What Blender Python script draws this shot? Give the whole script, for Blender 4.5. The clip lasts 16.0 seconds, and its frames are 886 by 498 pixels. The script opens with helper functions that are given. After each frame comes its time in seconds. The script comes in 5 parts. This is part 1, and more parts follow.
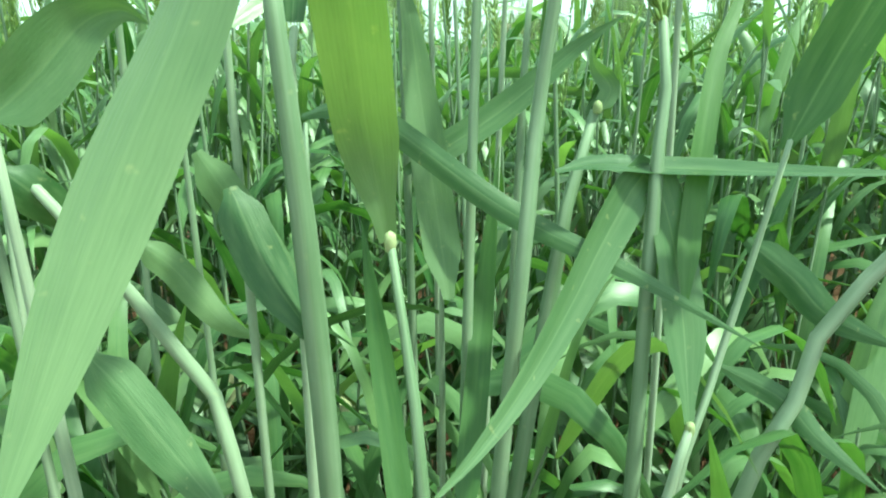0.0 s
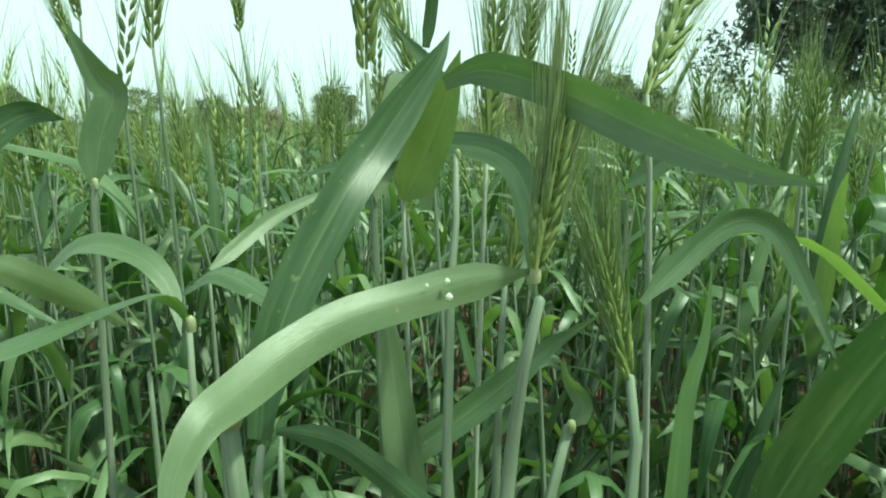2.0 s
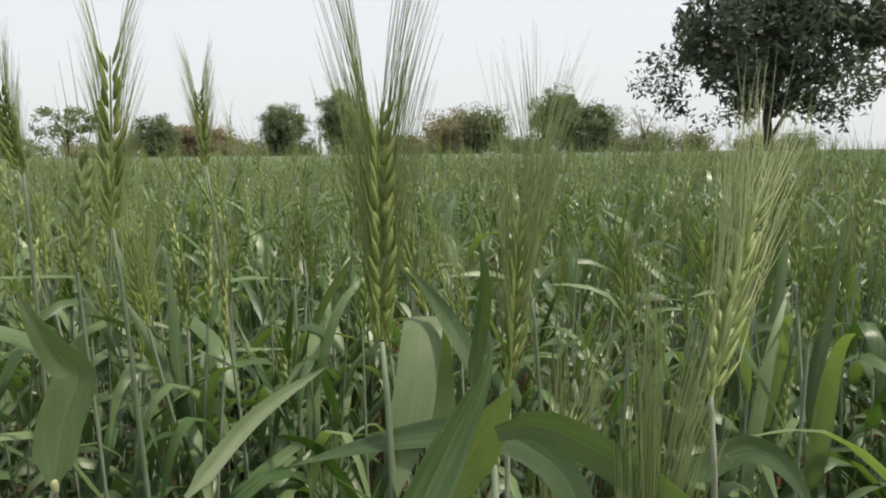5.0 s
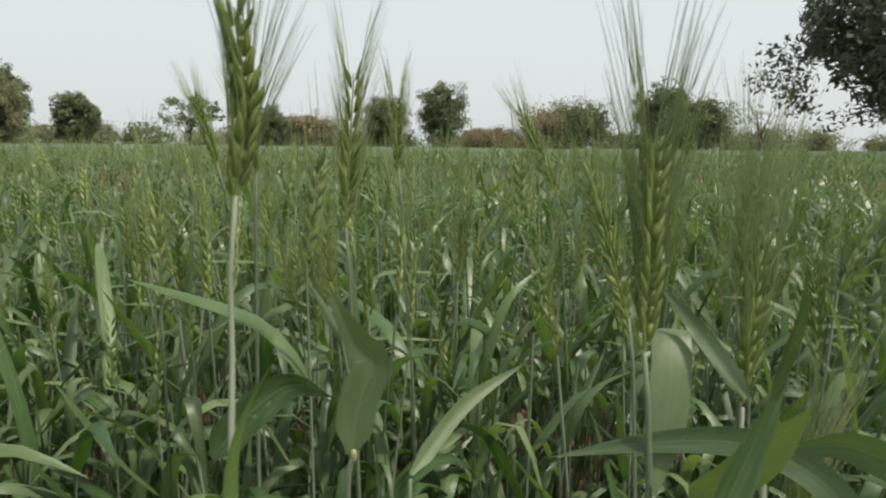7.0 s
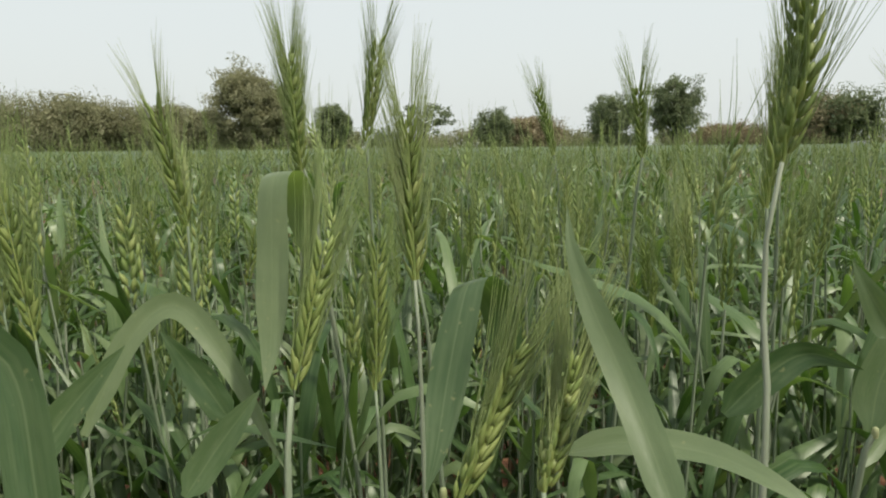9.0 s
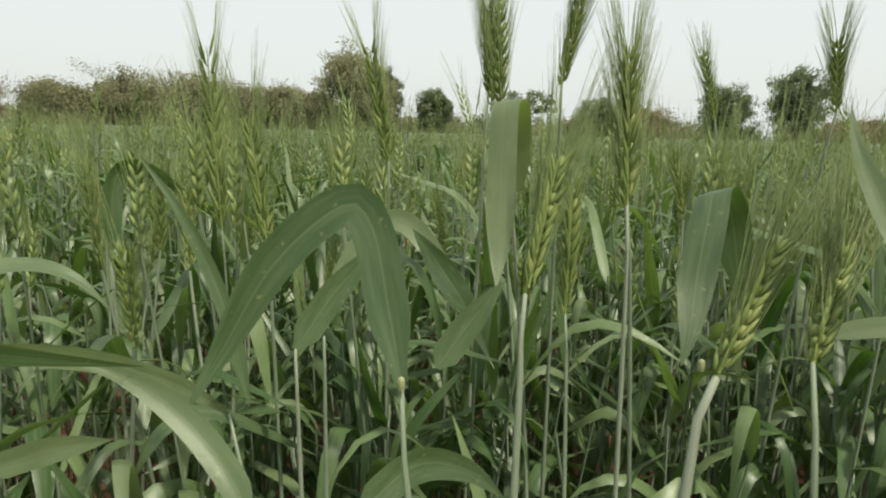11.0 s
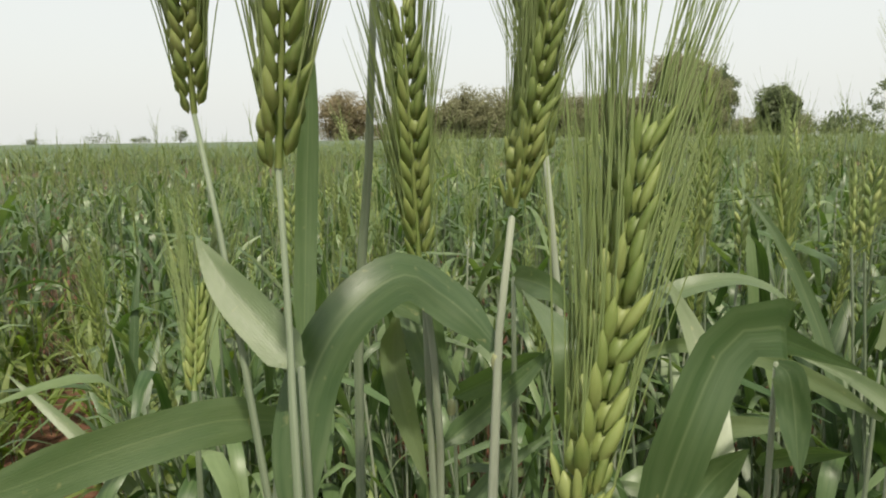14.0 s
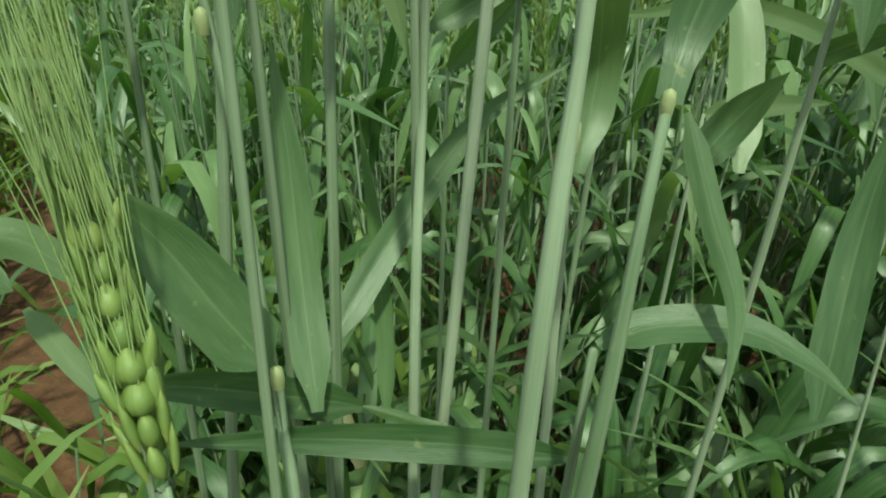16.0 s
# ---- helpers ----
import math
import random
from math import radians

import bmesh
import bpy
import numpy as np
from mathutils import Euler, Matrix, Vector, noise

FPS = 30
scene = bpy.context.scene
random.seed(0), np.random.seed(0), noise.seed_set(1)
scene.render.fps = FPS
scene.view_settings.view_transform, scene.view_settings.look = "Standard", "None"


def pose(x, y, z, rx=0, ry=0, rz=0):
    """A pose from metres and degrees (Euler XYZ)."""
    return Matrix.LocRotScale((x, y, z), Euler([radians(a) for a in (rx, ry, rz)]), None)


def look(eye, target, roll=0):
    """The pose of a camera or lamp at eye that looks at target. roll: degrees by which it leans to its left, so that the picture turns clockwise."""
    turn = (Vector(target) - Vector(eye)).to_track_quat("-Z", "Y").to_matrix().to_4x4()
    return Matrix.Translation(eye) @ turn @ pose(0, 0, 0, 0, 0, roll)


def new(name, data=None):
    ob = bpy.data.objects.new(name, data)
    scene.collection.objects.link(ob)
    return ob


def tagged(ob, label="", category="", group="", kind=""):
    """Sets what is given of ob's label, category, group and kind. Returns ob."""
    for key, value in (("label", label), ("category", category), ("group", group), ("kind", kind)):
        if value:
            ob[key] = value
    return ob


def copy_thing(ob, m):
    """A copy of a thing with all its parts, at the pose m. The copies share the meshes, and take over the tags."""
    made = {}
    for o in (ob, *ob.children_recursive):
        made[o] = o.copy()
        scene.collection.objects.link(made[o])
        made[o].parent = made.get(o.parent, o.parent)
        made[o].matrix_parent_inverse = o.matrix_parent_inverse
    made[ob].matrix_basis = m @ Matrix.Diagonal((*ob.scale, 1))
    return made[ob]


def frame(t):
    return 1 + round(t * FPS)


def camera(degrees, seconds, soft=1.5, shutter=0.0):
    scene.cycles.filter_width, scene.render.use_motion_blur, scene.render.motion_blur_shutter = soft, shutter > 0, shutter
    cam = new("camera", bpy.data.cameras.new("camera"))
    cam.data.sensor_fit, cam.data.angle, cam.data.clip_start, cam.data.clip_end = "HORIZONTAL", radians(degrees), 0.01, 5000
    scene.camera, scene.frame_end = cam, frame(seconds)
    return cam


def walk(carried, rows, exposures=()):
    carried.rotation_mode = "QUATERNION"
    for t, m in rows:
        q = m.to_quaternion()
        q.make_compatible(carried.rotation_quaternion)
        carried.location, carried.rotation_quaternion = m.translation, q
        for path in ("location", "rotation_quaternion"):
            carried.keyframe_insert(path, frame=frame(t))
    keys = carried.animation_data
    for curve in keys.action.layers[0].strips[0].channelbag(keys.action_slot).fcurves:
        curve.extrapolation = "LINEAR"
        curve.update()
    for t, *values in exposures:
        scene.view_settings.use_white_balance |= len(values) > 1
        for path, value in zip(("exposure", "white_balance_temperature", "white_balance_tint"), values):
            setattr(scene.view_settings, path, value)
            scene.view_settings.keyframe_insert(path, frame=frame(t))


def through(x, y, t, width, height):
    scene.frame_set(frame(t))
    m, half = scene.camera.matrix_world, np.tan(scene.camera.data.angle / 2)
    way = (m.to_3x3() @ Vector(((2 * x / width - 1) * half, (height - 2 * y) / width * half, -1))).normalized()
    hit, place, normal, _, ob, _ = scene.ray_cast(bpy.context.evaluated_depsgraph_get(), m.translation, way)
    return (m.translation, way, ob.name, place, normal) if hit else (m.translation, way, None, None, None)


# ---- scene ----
cam = camera(72.6, 16.0, soft=2.0, shutter=0.12)
PATH = [
    (0, (0.624, 0.538, 0.600), (0.330, 2.429, 0.018), -0.2),
    (0.5, (0.628, 0.549, 0.639), (0.351, 2.441, 0.050), -1.5),
    (0.7, (0.638, 0.554, 0.647), (0.305, 2.448, 0.098), -1.1),
    (1, (0.633, 0.555, 0.664), (0.359, 2.480, 0.195), -1.0),
    (1.5, (0.631, 0.566, 0.691), (0.346, 2.502, 0.292), -1.4),
    (2, (0.631, 0.567, 0.722), (0.344, 2.509, 0.356), -0.3),
    (2.5, (0.610, 0.563, 0.753), (0.271, 2.494, 0.364), -0.1),
    (3, (0.559, 0.567, 0.771), (0.118, 2.481, 0.395), -0.1),
    (3.5, (0.549, 0.603, 0.787), (0.155, 2.528, 0.413), -0.5),
    (4, (0.554, 0.618, 0.812), (0.250, 2.570, 0.505), -0.7),
    (4.5, (0.580, 0.637, 0.822), (0.380, 2.603, 0.517), -0.5),
    (4.7, (0.588, 0.633, 0.833), (0.462, 2.605, 0.521), -0.7),
    (6.8, (0.528, 0.594, 0.862), (0.189, 2.540, 0.549), 1.4),
    (7, (0.505, 0.588, 0.858), (0.074, 2.512, 0.523), 0.6),
    (7.5, (0.440, 0.564, 0.859), (-0.316, 2.390, 0.548), -0.7),
    (8, (0.410, 0.544, 0.857), (-0.491, 2.301, 0.539), -1.2),
    (8.5, (0.390, 0.525, 0.853), (-0.608, 2.229, 0.535), -0.7),
    (9, (0.371, 0.506, 0.843), (-0.714, 2.152, 0.510), -0.6),
    (9.2, (0.366, 0.497, 0.836), (-0.736, 2.131, 0.495), -0.3),
    (11.3, (0.323, 0.397, 0.802), (-1.060, 1.787, 0.408), 0.3),
    (11.5, (0.317, 0.384, 0.805), (-1.116, 1.719, 0.399), -0.6),
    (12, (0.301, 0.348, 0.804), (-1.288, 1.506, 0.436), 0.4),
    (12.5, (0.297, 0.301, 0.821), (-1.398, 1.312, 0.499), 0.6),
    (13, (0.291, 0.270, 0.827), (-1.467, 1.161, 0.487), -0.8),
    (13.5, (0.289, 0.244, 0.828), (-1.531, 1.010, 0.510), -1.6),
    (14, (0.283, 0.210, 0.823), (-1.585, 0.825, 0.464), -0.8),
    (14.5, (0.278, 0.208, 0.801), (-1.575, 0.818, 0.361), -0.4),
    (15, (0.282, 0.202, 0.780), (-1.532, 0.833, 0.221), -0.1),
    (15.2, (0.283, 0.214, 0.763), (-1.538, 0.802, 0.182), 0.7),
    (15.5, (0.281, 0.215, 0.740), (-1.510, 0.797, 0.067), 1.5),
    (16, (0.272, 0.219, 0.724), (-1.408, 0.788, -0.201), 2.6),
]
EXPOSURES = [
    (0, 1.5, 5950, -44), (1, 1.2, 5850, -39), (1.5, 0.85, 5900, -37), (2.3, 0.52, 6200, -18), (2.9, 0.33, 6650, 8), (4.5, 0.24, 6700, 9),
    (7, 0.05, 6650, 5), (9, 0.1, 6750, 4), (12, 0.2, 6950, 5), (13.5, 0.2, 7050, 6), (15.3, 0.32, 6900, 6), (15.6, 0.2, 6900, -2), (16, 0.22, 6600, -31),
]
walk(cam, [(t, look(eye, target, roll)) for t, eye, target, roll in PATH], EXPOSURES)

# ---- world, sun ----
SUN_EL, SUN_AZ = radians(63), radians(96)          # the sun stands to the right of the first view
world = bpy.data.worlds.new("world")
scene.world = world
world.use_nodes = True
wn, wl = world.node_tree.nodes, world.node_tree.links
wn.clear()
sky = wn.new("ShaderNodeTexSky")
sky.sky_type, sky.sun_disc = "NISHITA", False
sky.sun_elevation, sky.sun_rotation = SUN_EL, SUN_AZ
sky.dust_density, sky.air_density, sky.ozone_density = 6.0, 1.2, 1.0
sky_dim = wn.new("ShaderNodeMixRGB")
sky_dim.blend_type = "MULTIPLY"
sky_dim.inputs["Fac"].default_value = 1.0
sky_dim.inputs["Color2"].default_value = (0.10, 0.10, 0.10, 1)
haze = wn.new("ShaderNodeMixRGB")
haze.inputs["Fac"].default_value = 0.72
haze.inputs["Color2"].default_value = (0.915, 0.955, 1.0, 1)
sky_out = wn.new("ShaderNodeBackground")
sky_out.inputs["Strength"].default_value = 1.0
sky_end = wn.new("ShaderNodeOutputWorld")
wl.new(sky.outputs["Color"], sky_dim.inputs["Color1"])
wl.new(sky_dim.outputs["Color"], haze.inputs["Color1"])
wl.new(haze.outputs["Color"], sky_out.inputs["Color"])
wl.new(sky_out.outputs["Background"], sky_end.inputs["Surface"])

sun_data = bpy.data.lights.new("sun", "SUN")
sun_data.energy, sun_data.angle, sun_data.color = 4.1, radians(3.0), (1.0, 0.94, 0.82)
sun = new("sun", sun_data)
sun_way = Vector((math.sin(SUN_AZ) * math.cos(SUN_EL), math.cos(SUN_AZ) * math.cos(SUN_EL), math.sin(SUN_EL)))
sun.matrix_world = look(sun_way * 50, (0, 0, 0))


# ---- materials ----
def mat_base(name):
    m = bpy.data.materials.new(name)
    m.use_nodes = True
    n, l = m.node_tree.nodes, m.node_tree.links
    n.clear()
    out = n.new("ShaderNodeOutputMaterial")
    b = n.new("ShaderNodeBsdfPrincipled")
    l.new(b.outputs["BSDF"], out.inputs["Surface"])
    return m, n, l, b, out


def ramp(n, stops):
    r = n.new("ShaderNodeValToRGB")
    while len(r.color_ramp.elements) < len(stops):
        r.color_ramp.elements.new(0.5)
    for e, (p, c) in zip(r.color_ramp.elements, stops):
        e.position, e.color = p, (*c, 1)
    return r


def math_node(n, l, op, a, b=None):
    k = n.new("ShaderNodeMath")
    k.operation = op
    for i, v in enumerate((a, b)):
        if v is None:
            continue
        if isinstance(v, (int, float)):
            k.inputs[i].default_value = v
        else:
            l.new(v, k.inputs[i])
    return k.outputs[0]


def mix_node(n, l, fac, a, b, blend="MIX"):
    k = n.new("ShaderNodeMixRGB")
    k.blend_type = blend
    for i, v in zip(("Fac", "Color1", "Color2"), (fac, a, b)):
        if isinstance(v, (int, float)):
            k.inputs[i].default_value = v
        elif isinstance(v, tuple):
            k.inputs[i].default_value = (*v, 1)
        else:
            l.new(v, k.inputs[i])
    return k.outputs[0]


def plant_mat(name, dark, light, pale, rough, through, veins, island=False, speck=0.0, midrib=0.0, bands=0.25, vary=0.72, husk=None):
    """Green plant tissue: streaks along the length, blotches, a share of light let through."""
    m, n, l, b, out = mat_base(name)
    if island:
        rnd = n.new("ShaderNodeNewGeometry").outputs["Random Per Island"]
    else:
        rnd = n.new("ShaderNodeObjectInfo").outputs["Random"]
    geo = n.new("ShaderNodeTexCoord")
    uv = n.new("ShaderNodeSeparateXYZ")
    l.new(geo.outputs["UV"], uv.inputs[0])
    blot = n.new("ShaderNodeTexNoise")
    blot.inputs["Scale"].default_value, blot.inputs["Detail"].default_value = 38.0, 4.0
    l.new(geo.outputs["Object"], blot.inputs["Vector"])
    base = ramp(n, [(0.15, dark), (0.6, light), (1.0, pale)])
    t = math_node(n, l, "ADD", math_node(n, l, "MULTIPLY", rnd, vary), math_node(n, l, "MULTIPLY", blot.outputs["Fac"], 0.38))
    l.new(t, base.inputs["Fac"])
    col = base.outputs["Color"]
    # parallel veins across the width
    stripe = math_node(n, l, "SINE", math_node(n, l, "MULTIPLY", uv.outputs[0], veins))
    stripe = math_node(n, l, "MULTIPLY_ADD", stripe, 0.5)
    n[-1].inputs[2].default_value = 0.5
    vein = n.new("ShaderNodeMapping")
    vein.inputs["Scale"].default_value = (veins * 0.5, 3.0, 1.0)
    l.new(geo.outputs["UV"], vein.inputs["Vector"])
    fine = n.new("ShaderNodeTexNoise")
    fine.inputs["Scale"].default_value, fine.inputs["Detail"].default_value = 1.0, 3.0
    l.new(vein.outputs["Vector"], fine.inputs["Vector"])
    streak = math_node(n, l, "ADD", math_node(n, l, "MULTIPLY", stripe, 0.15), math_node(n, l, "MULTIPLY", fine.outputs["Fac"], 0.85))
    col = mix_node(n, l, math_node(n, l, "MULTIPLY", streak, 0.42), col, tuple(c * 0.72 for c in dark))
    # broad paler bands that run along the length, and worn patches
    band = n.new("ShaderNodeMapping")
    band.inputs["Scale"].default_value = (5.0, 0.35, 1.0)
    l.new(geo.outputs["UV"], band.inputs["Vector"])
    wide_noise = n.new("ShaderNodeTexNoise")
    wide_noise.inputs["Scale"].default_value, wide_noise.inputs["Detail"].default_value = 1.0, 4.0
    l.new(band.outputs["Vector"], wide_noise.inputs["Vector"])
    soft = ramp(n, [(0.42, (0, 0, 0)), (0.72, (1, 1, 1))])
    l.new(wide_noise.outputs["Fac"], soft.inputs["Fac"])
    col = mix_node(n, l, math_node(n, l, "MULTIPLY", soft.outputs["Color"], bands), col, pale)
    if midrib:
        off = math_node(n, l, "ABSOLUTE", math_node(n, l, "SUBTRACT", uv.outputs[0], 0.5))
        rib = ramp(n, [(0.008, (1, 1, 1)), (0.04, (0, 0, 0))])
        l.new(off, rib.inputs["Fac"])
        col = mix_node(n, l, math_node(n, l, "MULTIPLY", rib.outputs["Color"], midrib), col, pale)
    if speck:
        sp = n.new("ShaderNodeTexNoise")
        sp.inputs["Scale"].default_value, sp.inputs["Detail"].default_value = 210.0, 2.0
        l.new(geo.outputs["Object"], sp.inputs["Vector"])
        k = ramp(n, [(0.68, (0, 0, 0)), (0.76, (1, 1, 1))])
        l.new(sp.outputs["Fac"], k.inputs["Fac"])
        col = mix_node(n, l, math_node(n, l, "MULTIPLY", k.outputs["Color"], speck), col, (0.42, 0.38, 0.20))
    if husk:
        # a husk is yellower where it sits on the axis and paler at its tip
        foot = ramp(n, [(0.0, (1, 1, 1)), (0.30, (0.25, 0.25, 0.25)), (0.62, (0, 0, 0)), (0.95, (0.6, 0.6, 0.6))])
        l.new(math_node(n, l, "MULTIPLY", uv.outputs[1], 0.5), foot.inputs["Fac"])
        col = mix_node(n, l, math_node(n, l, "MULTIPLY", foot.outputs["Color"], 0.7), col, husk)
    l.new(col, b.inputs["Base Color"])
    gloss = math_node(n, l, "MULTIPLY_ADD", wide_noise.outputs["Fac"], 0.26)
    n[-1].inputs[2].default_value = rough - 0.13
    l.new(gloss, b.inputs["Roughness"])
    b.inputs["Specular IOR Level"].default_value = 0.5
    bump = n.new("ShaderNodeBump")
    bump.inputs["Strength"].default_value, bump.inputs["Distance"].default_value = 0.25, 0.0006
    l.new(streak, bump.inputs["Height"])
    l.new(bump.outputs["Normal"], b.inputs["Normal"])
    if through:
        tr = n.new("ShaderNodeBsdfTranslucent")
        l.new(mix_node(n, l, 1.0, col, (1.35, 1.55, 0.55), "MULTIPLY"), tr.inputs["Color"])
        mx = n.new("ShaderNodeMixShader")
        mx.inputs["Fac"].default_value = through
        l.new(b.outputs["BSDF"], mx.inputs[1])
        l.new(tr.outputs["BSDF"], mx.inputs[2])
        l.new(mx.outputs["Shader"], out.inputs["Surface"])
    return m


LEAF_C = ((0.034, 0.078, 0.022), (0.100, 0.162, 0.062), (0.235, 0.300, 0.150))
STEM_C = ((0.105, 0.150, 0.080), (0.212, 0.260, 0.175), (0.365, 0.385, 0.310))
EAR_C = ((0.145, 0.215, 0.058), (0.255, 0.325, 0.098), (0.430, 0.450, 0.180))
AWN_C = ((0.190, 0.260, 0.090), (0.285, 0.350, 0.145), (0.410, 0.440, 0.230))
BROAD_C = ((0.040, 0.080, 0.028), (0.100, 0.152, 0.070), (0.205, 0.250, 0.138))
LEAF = plant_mat("wheat_leaf", *BROAD_C, 0.38, 0.32, 95.0, speck=0.25, midrib=0.3)
STEM = plant_mat("wheat_stem", *STEM_C, 0.58, 0.10, 40.0, speck=0.15, bands=0.5)
EAR = plant_mat("wheat_spikelet", *EAR_C, 0.46, 0.34, 30.0, vary=0.62, husk=(0.33, 0.38, 0.14))
RIPE = plant_mat("ripening_spikelet", (0.16, 0.225, 0.06), (0.26, 0.32, 0.10), (0.40, 0.42, 0.18), 0.46, 0.34, 30.0, vary=0.62, husk=(0.40, 0.42, 0.15))
AWN = plant_mat("wheat_awn", *AWN_C, 0.55, 0.30, 6.0)
COLLAR = plant_mat("leaf_collar", (0.26, 0.30, 0.14), (0.36, 0.38, 0.20), (0.46, 0.46, 0.28), 0.55, 0.2, 20.0)
YOUNG = plant_mat("young_leaf", (0.040, 0.085, 0.020), (0.078, 0.135, 0.034), (0.145, 0.205, 0.075), 0.46, 0.36, 80.0)
DRY = plant_mat("dry_leaf", (0.19, 0.18, 0.09), (0.28, 0.26, 0.15), (0.36, 0.34, 0.22), 0.7, 0.2, 60.0)
F_LEAF = plant_mat("field_leaf", *LEAF_C, 0.38, 0.32, 60.0, island=True)
F_STEM = plant_mat("field_stem", *STEM_C, 0.55, 0.10, 30.0, island=True)
F_EAR = plant_mat("field_ear", *EAR_C, 0.52, 0.22, 20.0, island=True, husk=(0.27, 0.33, 0.13))
F_AWN = plant_mat("field_awn", *AWN_C, 0.6, 0.30, 6.0, island=True)
WET = plant_mat("wet_drop", (0.62, 0.64, 0.58), (0.72, 0.73, 0.68), (0.80, 0.80, 0.76), 0.12, 0.3, 3.0)
F_WEED = plant_mat("weed_leaf", (0.075, 0.130, 0.026), (0.170, 0.235, 0.058), (0.300, 0.340, 0.130), 0.45, 0.38, 40.0, island=True)
WHEAT_MATS, FIELD_MATS = (LEAF, STEM, EAR, AWN, COLLAR, DRY, YOUNG, WET, RIPE), (F_LEAF, F_STEM, F_EAR, F_AWN, COLLAR, DRY, YOUNG, WET, F_EAR)


def soil_mat():
    m, n, l, b, out = mat_base("red_soil")
    tc = n.new("ShaderNodeTexCoord")
    big = n.new("ShaderNodeTexNoise")
    big.inputs["Scale"].default_value, big.inputs["Detail"].default_value = 2.2, 6.0
    small = n.new("ShaderNodeTexNoise")
    small.inputs["Scale"].default_value, small.inputs["Detail"].default_value = 46.0, 5.0
    for k in (big, small):
        l.new(tc.outputs["Object"], k.inputs["Vector"])
    r = ramp(n, [(0.25, (0.052, 0.024, 0.014)), (0.55, (0.115, 0.050, 0.027)), (0.8, (0.220, 0.125, 0.070))])
    l.new(math_node(n, l, "ADD", math_node(n, l, "MULTIPLY", big.outputs["Fac"], 0.5), math_node(n, l, "MULTIPLY", small.outputs["Fac"], 0.5)), r.inputs["Fac"])
    l.new(r.outputs["Color"], b.inputs["Base Color"])
    b.inputs["Roughness"].default_value = 0.95
    bump = n.new("ShaderNodeBump")
    bump.inputs["Strength"].default_value, bump.inputs["Distance"].default_value = 0.8, 0.02
    l.new(small.outputs["Fac"], bump.inputs["Height"])
    l.new(bump.outputs["Normal"], b.inputs["Normal"])
    return m


def foliage_mat(name, dark, light, pale, through=0.45):
    m, n, l, b, out = mat_base(name)
    rnd = n.new("ShaderNodeNewGeometry").outputs["Random Per Island"]
    tc = n.new("ShaderNodeTexCoord")
    patch = n.new("ShaderNodeTexNoise")
    patch.inputs["Scale"].default_value, patch.inputs["Detail"].default_value = 0.55, 3.0
    l.new(tc.outputs["Object"], patch.inputs["Vector"])
    r = ramp(n, [(0.25, dark), (0.55, light), (0.9, pale)])
    l.new(math_node(n, l, "ADD", math_node(n, l, "MULTIPLY", rnd, 0.28), math_node(n, l, "MULTIPLY", patch.outputs["Fac"], 0.75)), r.inputs["Fac"])
    l.new(r.outputs["Color"], b.inputs["Base Color"])
    b.inputs["Roughness"].default_value = 0.6
    tr = n.new("ShaderNodeBsdfTranslucent")
    l.new(r.outputs["Color"], tr.inputs["Color"])
    mx = n.new("ShaderNodeMixShader")
    mx.inputs["Fac"].default_value = through
    l.new(b.outputs["BSDF"], mx.inputs[1])
    l.new(tr.outputs["BSDF"], mx.inputs[2])
    l.new(mx.outputs["Shader"], out.inputs["Surface"])
    return m


def bark_mat():
    m, n, l, b, out = mat_base("bark")
    tc = n.new("ShaderNodeTexCoord")
    k = n.new("ShaderNodeTexNoise")
    k.inputs["Scale"].default_value, k.inputs["Detail"].default_value = 9.0, 5.0
    l.new(tc.outputs["Object"], k.inputs["Vector"])
    r = ramp(n, [(0.3, (0.055, 0.042, 0.032)), (0.7, (0.150, 0.120, 0.092))])
    l.new(k.outputs["Fac"], r.inputs["Fac"])
    l.new(r.outputs["Color"], b.inputs["Base Color"])
    b.inputs["Roughness"].default_value = 0.9
    return m


SOIL, BARK = soil_mat(), bark_mat()
# distance haze is put into these three crown colours: paler and greyer than the leaves
HAZED_GREEN_CROWN = foliage_mat("hazed_green_foliage", (0.085, 0.115, 0.058), (0.165, 0.200, 0.105), (0.255, 0.285, 0.155))
HAZED_BROWN_CROWN = foliage_mat("hazed_dry_foliage", (0.165, 0.142, 0.084), (0.290, 0.245, 0.150), (0.390, 0.330, 0.210))
HAZED_OLIVE_CROWN = foliage_mat("hazed_olive_foliage", (0.145, 0.152, 0.085), (0.265, 0.262, 0.150), (0.370, 0.355, 0.215))
# the big tree's shaded, backlit side is put into its darker leaf colour
BACKLIT_CROWN = foliage_mat("backlit_foliage", (0.045, 0.058, 0.044), (0.100, 0.120, 0.084), (0.175, 0.195, 0.138))


